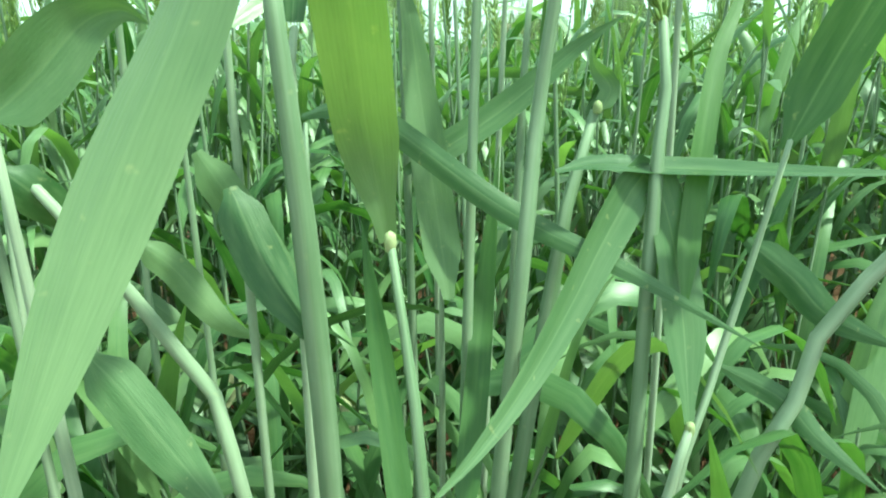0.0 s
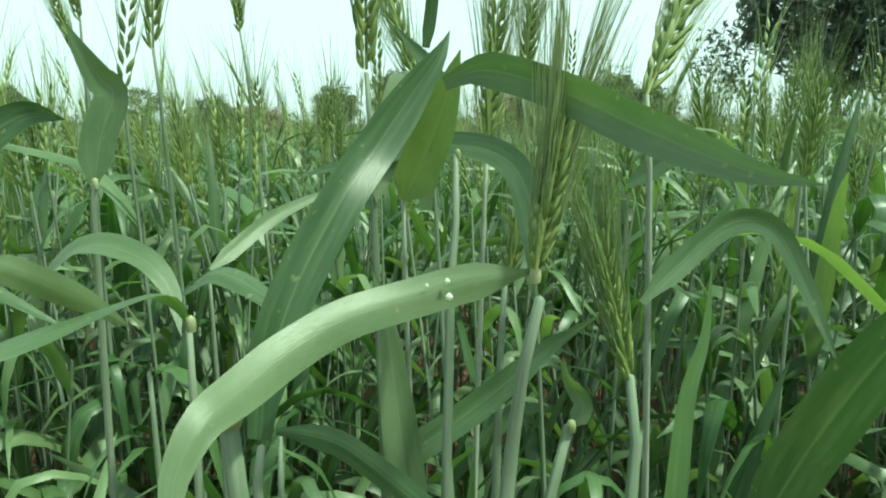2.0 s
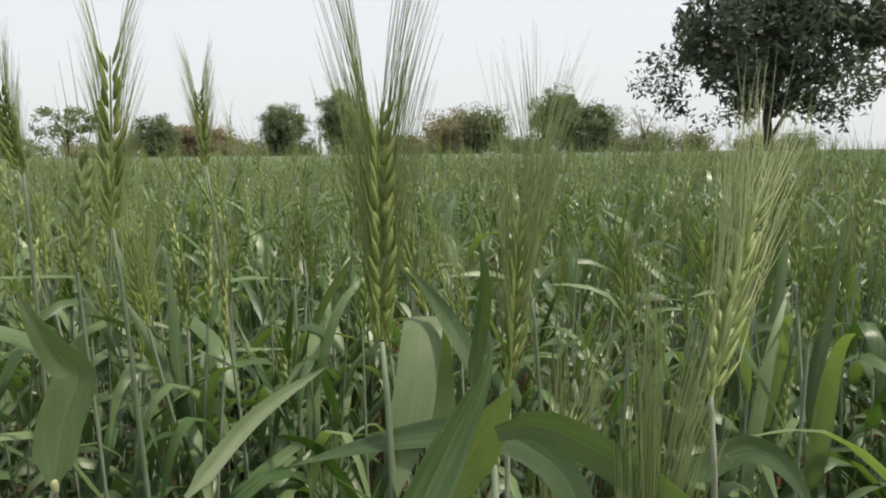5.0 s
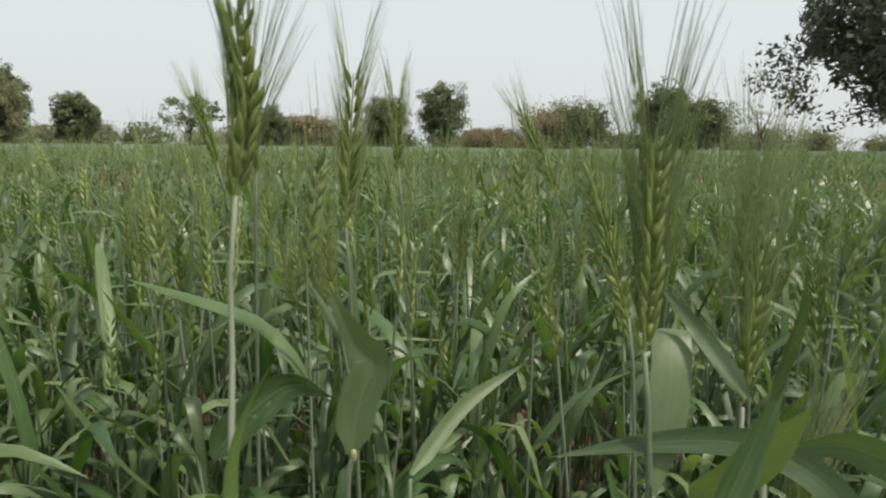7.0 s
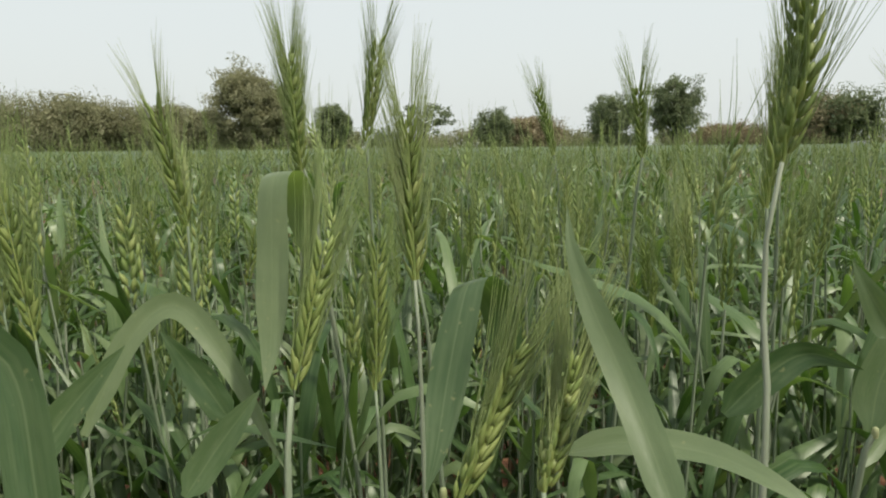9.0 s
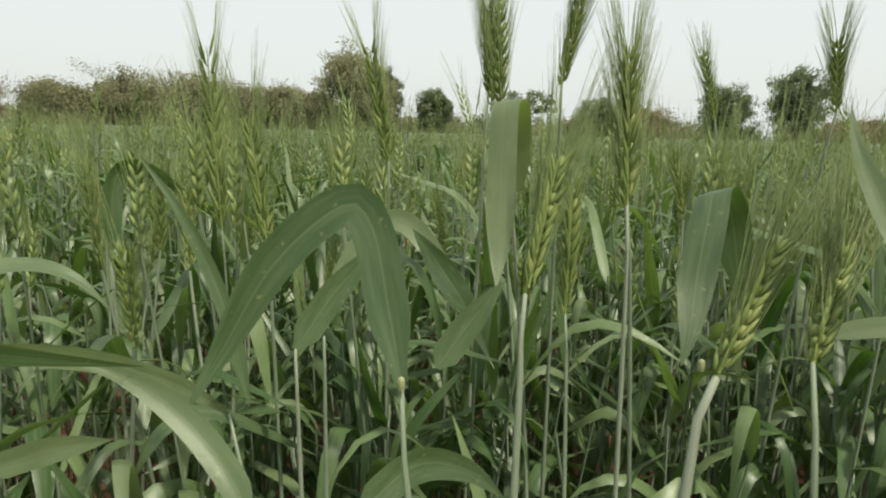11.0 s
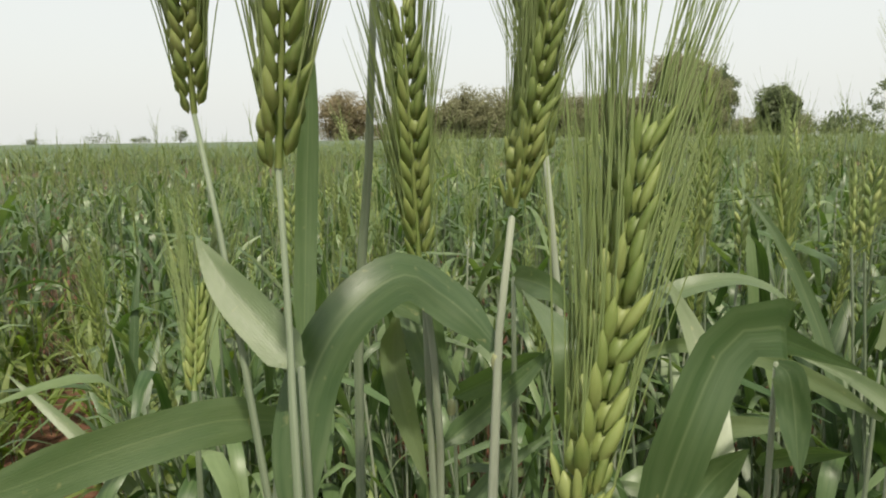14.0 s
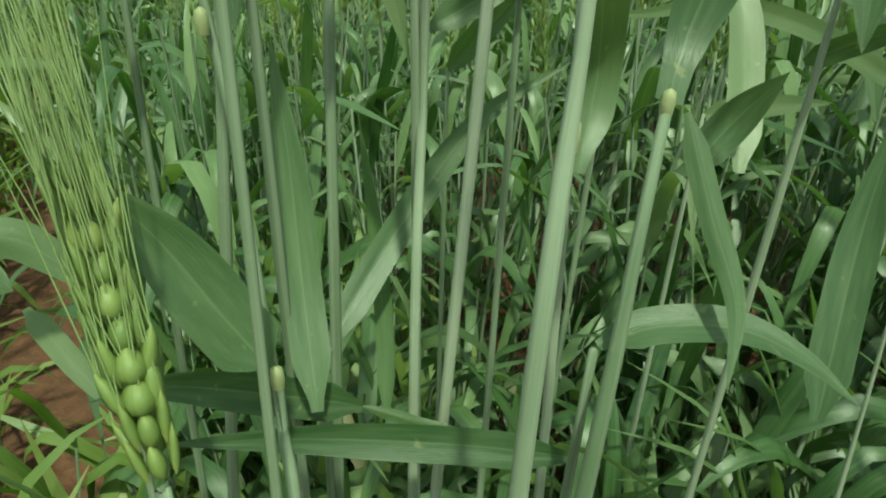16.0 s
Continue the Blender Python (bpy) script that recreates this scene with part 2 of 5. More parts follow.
# ---- geometry ----
class Geo:
    """Vertices, faces, a pair of surface coordinates for each vertex and a material for each face."""

    def __init__(self):
        self.v, self.f, self.uv, self.m = [], [], [], []

    def grid(self, rows, uvs, mat, closed=False):
        o, w = len(self.v), len(rows[0])
        for r, u in zip(rows, uvs):
            self.v.extend(r)
            self.uv.extend(u)
        for i in range(len(rows) - 1):
            for j in range(w if closed else w - 1):
                a, b = o + i * w + j, o + i * w + (j + 1) % w
                self.f.append((a, b, b + w, a + w))
                self.m.append(mat)

    def arrays(self):
        tris, mats = [], []
        for f, m in zip(self.f, self.m):
            tris.append(f[:3])
            mats.append(m)
            if len(f) == 4:
                tris.append((f[0], f[2], f[3]))
                mats.append(m)
        return np.array(self.v, float), np.array(tris, int), np.array(self.uv, float), np.array(mats, int)

    def mesh(self, name, mats):
        me = bpy.data.meshes.new(name)
        me.from_pydata([tuple(p) for p in self.v], [], self.f)
        used = sorted(set(self.m))
        for k in used:
            me.materials.append(mats[k])
        me.polygons.foreach_set("material_index", [used.index(k) for k in self.m])
        me.polygons.foreach_set("use_smooth", [True] * len(self.f))
        lay = me.uv_layers.new(name="uv")
        index = np.zeros(len(me.loops), int)
        me.loops.foreach_get("vertex_index", index)
        lay.data.foreach_set("uv", np.array(self.uv, np.float32)[index].ravel())
        me.update()
        return me


def spline(pts, n):
    """n + 1 points on a smooth curve through the control points, at even steps of its length, with the tangents."""
    p = np.array(pts, float)
    if len(p) == 2:
        p = np.array([p[0], (p[0] + p[1]) / 2, p[1]])
    e = np.vstack([2 * p[0] - p[1], p, 2 * p[-1] - p[-2]])
    out = []
    for i in range(1, len(e) - 2):
        a, b, c, d = e[i - 1 : i + 3]
        for s in np.linspace(0, 1, 13)[: 13 if i == len(e) - 3 else 12]:
            out.append(0.5 * (2 * b + (c - a) * s + (2 * a - 5 * b + 4 * c - d) * s * s + (3 * b - a - 3 * c + d) * s**3))
    q = np.array(out)
    ln = np.concatenate([[0], np.cumsum(np.linalg.norm(np.diff(q, axis=0), axis=1))])
    s = np.linspace(0, ln[-1], n + 1)
    r = np.stack([np.interp(s, ln, q[:, k]) for k in range(3)], 1)
    t = np.gradient(r, axis=0)
    return r, t / (np.linalg.norm(t, axis=1, keepdims=True) + 1e-12)


def unit(a):
    return a / (np.linalg.norm(a) + 1e-12)


def tube(g, pts, radii, n, k, mat, cap=False):
    r, t = spline(pts, n)
    rad = np.interp(np.linspace(0, 1, n + 1), np.linspace(0, 1, len(radii)), radii)
    side = unit(np.cross(t[0], (0.31, 0.84, 0.11)))
    rows, uvs = [], []
    for i in range(n + 1):
        side = unit(side - t[i] * (side @ t[i]))
        up = np.cross(t[i], side)
        rows.append([r[i] + rad[i] * (math.cos(a) * side + math.sin(a) * up) for a in np.linspace(0, 2 * math.pi, k, endpoint=False)])
        uvs.append([(j / k, i / n * 8) for j in range(k)])
    if cap:
        rows.append([r[-1] + t[-1] * rad[-1] * 0.6 + (q - r[-1]) * 0.15 for q in rows[-1]])
        uvs.append(uvs[-1])
    g.grid(rows, uvs, mat, True)
    return r, t


def ribbon(g, pts, width, side0, side1, n=18, across=4, fold=0.22, mat=0, wave=0.0, blunt=0.25, taper=0.42):
    """A grass blade: widest at a third, pointed, folded along the midrib, turning from side0 to side1."""
    r, t = spline(pts, n)
    frames = [unit(np.array(side0, float) - t[0] * (np.array(side0, float) @ t[0]))]
    for i in range(1, n + 1):
        frames.append(unit(frames[-1] - t[i] * (frames[-1] @ t[i])))
    end = np.array(side1, float)
    twist = math.atan2(end @ np.cross(t[-1], frames[-1]), end @ frames[-1])
    twist -= math.pi * round(twist / math.pi)
    rows, uvs = [], []
    for i in range(n + 1):
        s = i / n
        q = min(1.0, s / 0.15)
        w = width * (blunt + (1 - blunt) * q * q * (3 - 2 * q)) * max(0.02, 1 - max(0.0, (s - taper) / (1 - taper)) ** 1.7)
        sd = math.cos(s * twist) * frames[i] + math.sin(s * twist) * np.cross(t[i], frames[i])
        up = np.cross(sd, t[i])
        row = []
        for j in range(across + 1):
            u = 2 * j / across - 1
            lift = fold * (abs(u) - 0.5) * w * 0.5 + wave * w * math.sin(9 * s + 2.1 * u) * abs(u)
            row.append(r[i] + sd * (u * w * 0.5) + up * lift)
        rows.append(row)
        uvs.append([(j / across, s * 10) for j in range(across + 1)])
    g.grid(rows, uvs, mat)


def bead(g, c, d, length, wide, thick, side, k, n, mat):
    """A pointed husk: fuller below the middle."""
    d, side = unit(d), unit(side - unit(d) * (side @ unit(d)))
    up = np.cross(d, side)
    rows, uvs = [], []
    for i in range(n + 1):
        s = i / n
        q = max(0.06, math.sin(math.pi * min(1.0, s**0.85)) ** 0.72)
        row = []
        for a in np.linspace(0, 2 * math.pi, k, endpoint=False):
            keel = 1.0 + (0.13 * math.cos(3 * a) * math.sin(math.pi * s) if k > 6 else 0.0)
            row.append(c + d * (s * length) + q * keel * (math.cos(a) * side * wide + math.sin(a) * up * thick))
        rows.append(row)
        uvs.append([(j / k, s * 2) for j in range(k)])
    g.grid(rows, uvs, mat, True)


def awn(g, p, d, bend, length, w, n, mat, k=3):
    q = [p, p + d * length * 0.5 + bend * length * 0.02, p + d * length + bend * length * 0.07]
    tube(g, q, (w, w * 0.8, w * 0.25), n, k, mat)


def ear_axis(base, tip, bow, count):
    mid = (np.array(base) + np.array(tip)) / 2 + np.array(bow)
    return spline([base, mid, tip], count)


def ear_geo(base, tip, wide, face, rng, count=20, awns=0.06, fine=True, split=False, bow=(0, 0, 0), k=7, n=5, spread=0.22):
    """An ear: husks in two rows up a bowed axis, each with long bristles. split: the husks one by one, and the bristles apart."""
    r, t = ear_axis(base, tip, bow, count)
    L = np.linalg.norm(np.array(tip) - np.array(base))
    husks, bristles, one = [], Geo(), Geo()
    for i in range(count):
        s = i / count
        g = Geo() if split else one
        face_v = unit(np.array(face, float) - t[i] * (np.array(face, float) @ t[i]))
        out = np.cross(t[i], face_v) * (1 if i % 2 else -1)
        size = (0.55 + 0.45 * min(1, s * 5)) * (1 - 0.45 * max(0, s - 0.6) / 0.4)
        c = r[i] + out * wide * 0.125
        step = L / count
        husk = step * 2.7 * (0.85 + 0.15 * size)
        for q in (-1, 0, 1) if fine else (0,):
            # a plump grain between two narrow pointed bracts
            d = unit(t[i] * 1.0 + out * (0.30 if q == 0 else 0.26) + face_v * 0.22 * q + rng.normal(0, 0.09, 3))
            wd = wide * (0.205 if fine else 0.24) * size * rng.uniform(0.85, 1.12) * (1.0 if q == 0 else 0.62)
            long = husk * (0.95 if q == 0 else 1.35)
            foot = c + face_v * q * wide * 0.15
            bead(g, foot, d, long, wd, wd * 0.9, out, k, n, 8 if s < 0.17 else 2)
            for m in range(2 if split and fine and k > 6 else 1):
                if awns and s > 0.03:
                    da = unit(t[i] + out * spread * rng.uniform(0.2, 1.1) + face_v * rng.normal(0, spread * 0.5))
                    awn(bristles if split else g, foot + d * long * 0.9, da, out, awns * rng.uniform(0.7, 1.15), 0.00025 if fine else 0.00042, 3 if fine else 2, 3, 3)
        if split:
            husks.append(g)
    return (husks, bristles, r) if split else one


def curl(start, az, el0, el1, length, sharp, n=6, bite=9.0):
    """Control points of a blade that rises at el0 and falls over to el1 (degrees); sharp: where it bends, 0 to 1; bite: how suddenly."""
    p, out = np.array(start, float), [np.array(start, float)]
    for i in range(n):
        s = (i + 0.5) / n
        k = 1 / (1 + math.exp(-(s - sharp) * bite))
        e = radians(el0 + (el1 - el0) * k)
        p = p + length / n * np.array((math.cos(az) * math.cos(e), math.sin(az) * math.cos(e), math.sin(e)))
        out.append(p)
    return out


def link(name, g, mats, parent, label=""):
    ob = new(name, g.mesh(name, mats))
    ob.parent = parent
    if label:
        ob["label"] = label
    return ob


def random_plant(rng, height, ear=True):
    """The pieces of one wheat plant about its foot: stem line, blades and ear."""
    az, lean = rng.uniform(0, 2 * math.pi), rng.uniform(0.0, 0.07)
    top = np.array((math.cos(az) * lean, math.sin(az) * lean, height))
    mid = np.array((math.cos(az) * lean * 0.3, math.sin(az) * lean * 0.3, height * 0.55))
    stem = [np.zeros(3), mid, top]
    line, _ = spline(stem, 40)
    blades, a = [], rng.uniform(0, 2 * math.pi)
    for q in (0.38, 0.56, 0.70, 0.83) if ear else (0.30, 0.52, 0.74, 0.95):
        q += rng.uniform(-0.04, 0.04)
        a += math.pi + rng.normal(0, 0.5)
        kind = rng.uniform()
        el1 = rng.uniform(-88, -30) if kind < 0.66 else rng.uniform(-10, 66)
        ln = rng.uniform(0.16, 0.27)
        pts = curl(line[int(q * 40)], a, rng.uniform(40, 82), el1, ln, rng.uniform(0.25, 0.75), bite=rng.uniform(8, 19))
        side = np.array((-math.sin(a), math.cos(a), 0.0))
        side1 = side + rng.normal(0, 0.7, 3)
        blades.append((pts, rng.uniform(0.010, 0.020), side, side1))
    d = unit(np.array((math.cos(az) * 0.12, math.sin(az) * 0.12, 1.0)) + rng.normal(0, 0.10, 3))
    return stem, blades, (top, top + d * rng.uniform(0.075, 0.1), rng.uniform(0.009, 0.012), np.append(rng.normal(0, 1, 2), 0.0))


def low_plant(rng, height, level, ear=True):
    """One whole plant in a few faces, for the field. level 0 near, 1 mid, 2 far."""
    g = Geo()
    stem, blades, (b, t, w, face) = random_plant(rng, height, ear)
    tube(g, stem, (0.0022, 0.0019, 0.0015), (5, 3, 1)[level], 3, 1)
    for pts, wd, s0, s1 in blades[(0, 0, 2)[level] :]:
        ribbon(g, pts, wd * (1.0, 1.1, 1.5)[level], s0, s1, n=(8, 5, 3)[level], across=(2, 1, 1)[level], mat=0 if rng.uniform() > 0.004 else 5)
    if not ear:
        return g.arrays()
    if level < 2:
        g2 = ear_geo(b, t, w, face, rng, count=(14, 10)[level], awns=0.07, fine=False, k=(4, 3)[level], n=(3, 2)[level])
        o = len(g.v)
        g.v += g2.v
        g.uv += g2.uv
        g.f += [tuple(i + o for i in f) for f in g2.f]
        g.m += g2.m
    else:
        bead(g, b, t - b, np.linalg.norm(t - b), w * 0.5, w * 0.4, np.array((1.0, 0.2, 0)), 3, 2, 2)
        for i in range(3):
            d = unit(unit(t - b) + rng.normal(0, 0.09, 3))
            awn(g, b + (t - b) * rng.uniform(0.2, 1), d, rng.normal(0, 1, 3), 0.075, 0.0014, 1, 3)
    return g.arrays()


def field(name, protos, spots, mats, rng, label):
    """One mesh of many plants: spots are rows x, y, turn, scale."""
    V, F, U, M, o = [], [], [], [], 0
    pick = rng.integers(0, len(protos), len(spots))
    for k, (v, f, uv, m) in enumerate(protos):
        s = spots[pick == k]
        if not len(s):
            continue
        c, sn = np.cos(s[:, 2])[:, None], np.sin(s[:, 2])[:, None]
        x = (v[None, :, 0] * c - v[None, :, 1] * sn) * s[:, 3:4] + s[:, 0:1]
        y = (v[None, :, 0] * sn + v[None, :, 1] * c) * s[:, 3:4] + s[:, 1:2]
        z = v[None, :, 2] * s[:, 3:4] + 0 * x
        V.append(np.stack([x, y, z], -1).reshape(-1, 3))
        F.append((f[None] + (o + np.arange(len(s)) * len(v))[:, None, None]).reshape(-1, 3))
        U.append(np.tile(uv, (len(s), 1)))
        M.append(np.tile(m, len(s)))
        o += len(s) * len(v)
    V, F, U, M = np.concatenate(V), np.concatenate(F), np.concatenate(U), np.concatenate(M)
    me = bpy.data.meshes.new(name)
    me.vertices.add(len(V))
    me.vertices.foreach_set("co", V.astype(np.float32).ravel())
    me.loops.add(F.size)
    me.loops.foreach_set("vertex_index", F.astype(np.int32).ravel())
    me.polygons.add(len(F))
    me.polygons.foreach_set("loop_start", np.arange(0, F.size, 3, dtype=np.int32))
    me.polygons.foreach_set("material_index", M.astype(np.int32))
    me.update(calc_edges=True)
    lay = me.uv_layers.new(name="uv")
    lay.data.foreach_set("uv", U[F.ravel()].astype(np.float32).ravel())
    me.polygons.foreach_set("use_smooth", np.ones(len(F), bool))
    for mt in mats:
        me.materials.append(mt)
    return tagged(new(name, me), label, "wheat", kind="stuff")


# ---- ground ----
WAY = np.array([(0.63, 0.54), (0.60, 0.62), (0.50, 0.58), (0.40, 0.53), (0.33, 0.40), (0.30, 0.30), (0.28, 0.21)])


def clear_of(x, y):
    """Distance to the line along which the camera is carried."""
    p = np.stack([np.asarray(x, float), np.asarray(y, float)], -1)[..., None, :]
    return np.sqrt(((p - WAY) ** 2).sum(-1)).min(-1)


def bare(x, y):
    """Nearness to the bare strip of earth beside the crop: 0 on it, 1 and over off it."""
    a, b = np.array((-0.22, -0.06)), np.array((-1.9, -0.37))
    d = b - a
    s = np.clip(((np.asarray(x) - a[0]) * d[0] + (np.asarray(y) - a[1]) * d[1]) / (d @ d), 0, 1)
    return np.hypot(np.asarray(x) - a[0] - s * d[0], np.asarray(y) - a[1] - s * d[1]) / 0.15


def make_ground():
    g = Geo()
    rr = np.concatenate([np.linspace(0, 3, 46), np.geomspace(3.2, 900, 40)])
    rows, uvs = [], []
    for r in rr:
        row = []
        for a in np.linspace(0, 2 * math.pi, 120, endpoint=False):
            x, y = 0.3 + r * math.cos(a), 0.4 + r * math.sin(a)
            z = 0.022 * noise.noise((x * 5, y * 5, 0)) + 0.012 * noise.noise((x * 17, y * 17, 3)) if r < 12 else 0.0
            row.append((x, y, z - 0.02))
        rows.append(row)
        uvs.append([(r, j) for j in range(120)])
    g.grid(rows, uvs, 0, True)
    return tagged(new("ground", g.mesh("ground", (SOIL,))), "reddish brown bare soil under the crop", "ground", kind="structure")


make_ground()

# ---- trees along the edge of the field ----
def leaf_cards(g, centres, per, spread, size, rng, heart=0.0):
    mid = np.mean(centres, axis=0)
    reach = np.ptp(np.array(centres), axis=0) * 0.5 + 0.01
    for c in centres:
        inner = heart and np.linalg.norm((c - mid) / reach) < 0.8
        for _ in range(per):
            p = c + np.clip(rng.normal(0, spread, 3), -1.7 * spread, 1.7 * spread) * (1, 1, 0.8)
            a, b = unit(rng.normal(0, 1, 3)), unit(rng.normal(0, 1, 3))
            b = unit(b - a * (a @ b))
            s = size * rng.uniform(0.5, 1.2) * (heart if inner else 1.0)
            o = len(g.v)
            g.v += [p - a * s, p + b * s * 0.7, p + a * s]
            g.uv += [(0, 0), (1, 0), (1, 1)]
            g.f.append((o, o + 1, o + 2))
            g.m.append(0)


TREE_LOOK = {
    "big": ("tall backlit tree with open spreading limbs", BACKLIT_CROWN),
    "oak": ("rounded green broadleaf tree at the edge of the field", HAZED_GREEN_CROWN),
    "tall": ("upright green tree above the hedge line", HAZED_GREEN_CROWN),
    "tall2": ("large dense olive-brown tree above the hedge line", HAZED_OLIVE_CROWN),
    "brown": ("low brownish bushy tree with dry leaves", HAZED_BROWN_CROWN),
    "row": ("bushy olive-brown tree in a close row", HAZED_OLIVE_CROWN),
    "flat": ("flat-topped tree with layered thin branches", HAZED_GREEN_CROWN),
    "sparse": ("thin pale tree with sparse leaves", HAZED_OLIVE_CROWN),
    "shrub": ("low olive hedge bush along the field's far edge", HAZED_OLIVE_CROWN),
    "thicket": ("low green hedge bush along the field's far edge", HAZED_GREEN_CROWN),
    "far": ("distant dark tree on the horizon", HAZED_GREEN_CROWN),
}


def tree(x, y, height, wide, kind, seed):
    rng = np.random.default_rng(seed)
    label, leaves = TREE_LOOK[kind]
    root = tagged(new("tree"), label, "tree")
    root.location = (x, y, 0)
    low = {"big": 0.10, "flat": 0.55, "sparse": 0.25, "tall": 0.15, "tall2": 0.0, "row": -0.03, "brown": -0.03, "shrub": -0.03, "thicket": -0.03}.get(kind, 0.03)
    wood, crown = Geo(), Geo()
    r0 = 0.022 * height
    tube(wood, [(0, 0, -0.1), (rng.normal(0, 0.03) * height, 0, height * 0.3), (rng.normal(0, 0.06) * height, rng.normal(0, 0.05) * height, height * 0.82)], (r0, r0 * 0.7, r0 * 0.15), 8, 7, 0)
    centres = []
    for i in range({"big": 13, "flat": 8, "sparse": 9}.get(kind, 8)):
        a = 2.4 * i + rng.uniform(-0.4, 0.4)
        h0 = height * rng.uniform(0.08, 0.55)
        tip = np.array((math.cos(a) * wide * 0.42 * rng.uniform(0.5, 1), math.sin(a) * wide * 0.42 * rng.uniform(0.5, 1), height * rng.uniform(max(0.3, low), 0.92)))
        if kind == "flat":
            tip[2] = height * rng.choice([0.66, 0.80, 0.92])
        mid = np.array((tip[0] * 0.4, tip[1] * 0.4, (h0 + tip[2]) / 2 + height * 0.03))
        pts, _ = tube(wood, [(0, 0, h0), mid, tip], (r0 * 0.45, r0 * 0.3, r0 * 0.08), 6, 5, 0)
        for k in (3, 5):
            d = rng.normal(0, 1, 3) * wide * 0.10
            tube(wood, [pts[k], pts[k] + d * 0.5, pts[k] + d + (0, 0, height * 0.05)], (r0 * 0.16, r0 * 0.1, r0 * 0.04), 3, 4, 0)
            centres.append(pts[k] + d)
        centres.append(tip)
    count = {"big": 320, "sparse": 44, "flat": 46, "row": 190, "tall2": 230, "far": 40, "shrub": 90, "thicket": 90}.get(kind, 150)
    while len(centres) < count:
        p = rng.uniform(-1, 1, 3)
        grow = 1 + (0.5 if kind == "big" else 0.26) * noise.noise((p[0] * 2.2 + seed, p[1] * 2.2, p[2] * 2.2))
        rad = np.linalg.norm(p)
        if rad > grow or rad < 0.15 * grow:
            continue
        z = low * height + (p[2] * 0.5 + 0.5) * height * (0.95 - low)
        if kind == "flat":
            z = height * (rng.choice([0.66, 0.80, 0.92]) + 0.02 * p[2])
        taper = 1.0 if kind != "tall" else 0.75 + 0.25 * math.sin(3.1 * (p[2] * 0.5 + 0.5))
        c = np.array((p[0] * wide * 0.5 * taper, p[1] * wide * 0.5 * taper, z)) * ((1 + 0.25 * max(0.0, -p[2]),) * 2 + (1.0,) if kind == "big" else (1.0, 1.0, 1.0))
        if kind == "big" and noise.noise((c[0] * 0.30, c[1] * 0.30, c[2] * 0.34 + 7)) < -0.14 + 0.62 * (0.48 - c[2] / height):
            continue
        centres.append(c)
    size = {"big": 0.25, "sparse": 0.13, "flat": 0.20}.get(kind, 0.008 * height + 0.10)
    per = {"big": 42, "sparse": 16, "far": 14, "flat": 40, "shrub": 36, "thicket": 36}.get(kind, 70)
    leaf_cards(crown, centres, per, wide * (0.036 if kind in ("big", "sparse", "flat") else 0.052), size, rng, {"sparse": 0.0, "flat": 1.5, "big": 1.6}.get(kind, 2.4))
    link("trunk", wood, (BARK,), root)
    link("crown", crown, (leaves,), root)
    return root


for i, row in enumerate([
    (18.1, 38.8, 13.4, 13.2, 'big'),
    (18.3, 68.3, 6.0, 4.9, 'sparse'),
    (13.5, 79.6, 7.4, 9.4, 'oak'),
    (-3.0, 85.6, 6.9, 11.0, 'brown'),
    (-57.6, 50.6, 9.2, 6.4, 'tall2'),
    (-54.6, 58.8, 7.2, 5.0, 'oak'),
    (-39.8, 57.8, 5.6, 7.2, 'flat'),
    (-35.5, 66.4, 5.7, 5.0, 'oak'),
    (-32.9, 73.3, 4.6, 8.0, 'brown'),
    (-25.7, 81.4, 8.2, 6.7, 'oak'),
    (-18.4, 83.5, 10.0, 7.7, 'tall'),
    (-10.8, 84.8, 3.5, 8.6, 'brown'),
    (-0.1, 85.6, 7.5, 10.0, 'oak'),
    (11.0, 84.9, 10.0, 8.9, 'oak'),
    (16.4, 81.0, 7.5, 5.6, 'sparse'),
    (-85.9, 40.3, 8.4, 19.4, 'row'),
    (-79.7, 51.7, 9.6, 5.6, 'sparse'),
    (-61.6, 50.9, 12.0, 9.6, 'tall2'),
    (-60.6, 55.4, 9.5, 5.1, 'oak'),
    (-58.1, 62.2, 7.0, 3.9, 'oak'),
    (-14.2, 89.3, 3.8, 6.1, 'brown'),
    (-89.4, 7.6, 6.9, 7.1, 'oak'),
    (-88.5, 15.2, 7.8, 10.1, 'brown'),
    (-88.4, 24.9, 6.8, 9.0, 'row'),
    (-86.1, 31.8, 8.4, 10.9, 'row'),
    (-82.6, 40.3, 8.4, 11.0, 'row'),
    (-37.2, 76.6, 5.1, 5.9, 'brown'),
    (-156.8, -30.2, 2.9, 8.4, 'far'),
    (-163.2, -22.3, 2.7, 6.1, 'far'),
    (-159.2, -13.2, 4.9, 4.7, 'far'),
    (-154.0, -42.2, 2.3, 3.7, 'far'),
    (-82.0, 46.0, 8.0, 9.5, 'row'),
    (-78.6, 51.0, 7.4, 8.5, 'row'),
    (-70.0, 50.5, 6.4, 8.0, 'row'),
]):
    tree(*row, 100 + i)

hedge_rng = np.random.default_rng(5)
for i, turn in enumerate(np.arange(-27.0, 86.0, 3.6)):
    far, turn = hedge_rng.uniform(90, 100), radians(turn + hedge_rng.uniform(-0.9, 0.9))
    tree(0.4 - far * math.sin(turn), 0.4 + far * math.cos(turn), hedge_rng.uniform(2.4, 4.3), hedge_rng.uniform(6.5, 9.5), "shrub" if i % 3 else "thicket", 300 + i)

# ---- the crop ----
rng = np.random.default_rng(7)


def in_view(x, y, slack=0.0):
    """Whether a place lies in the wide sector ahead that the crop fills."""
    a = np.degrees(np.arctan2(-(x - 0.45), y - 0.45))
    return (a > -58 - slack) & (a < 112 + slack)


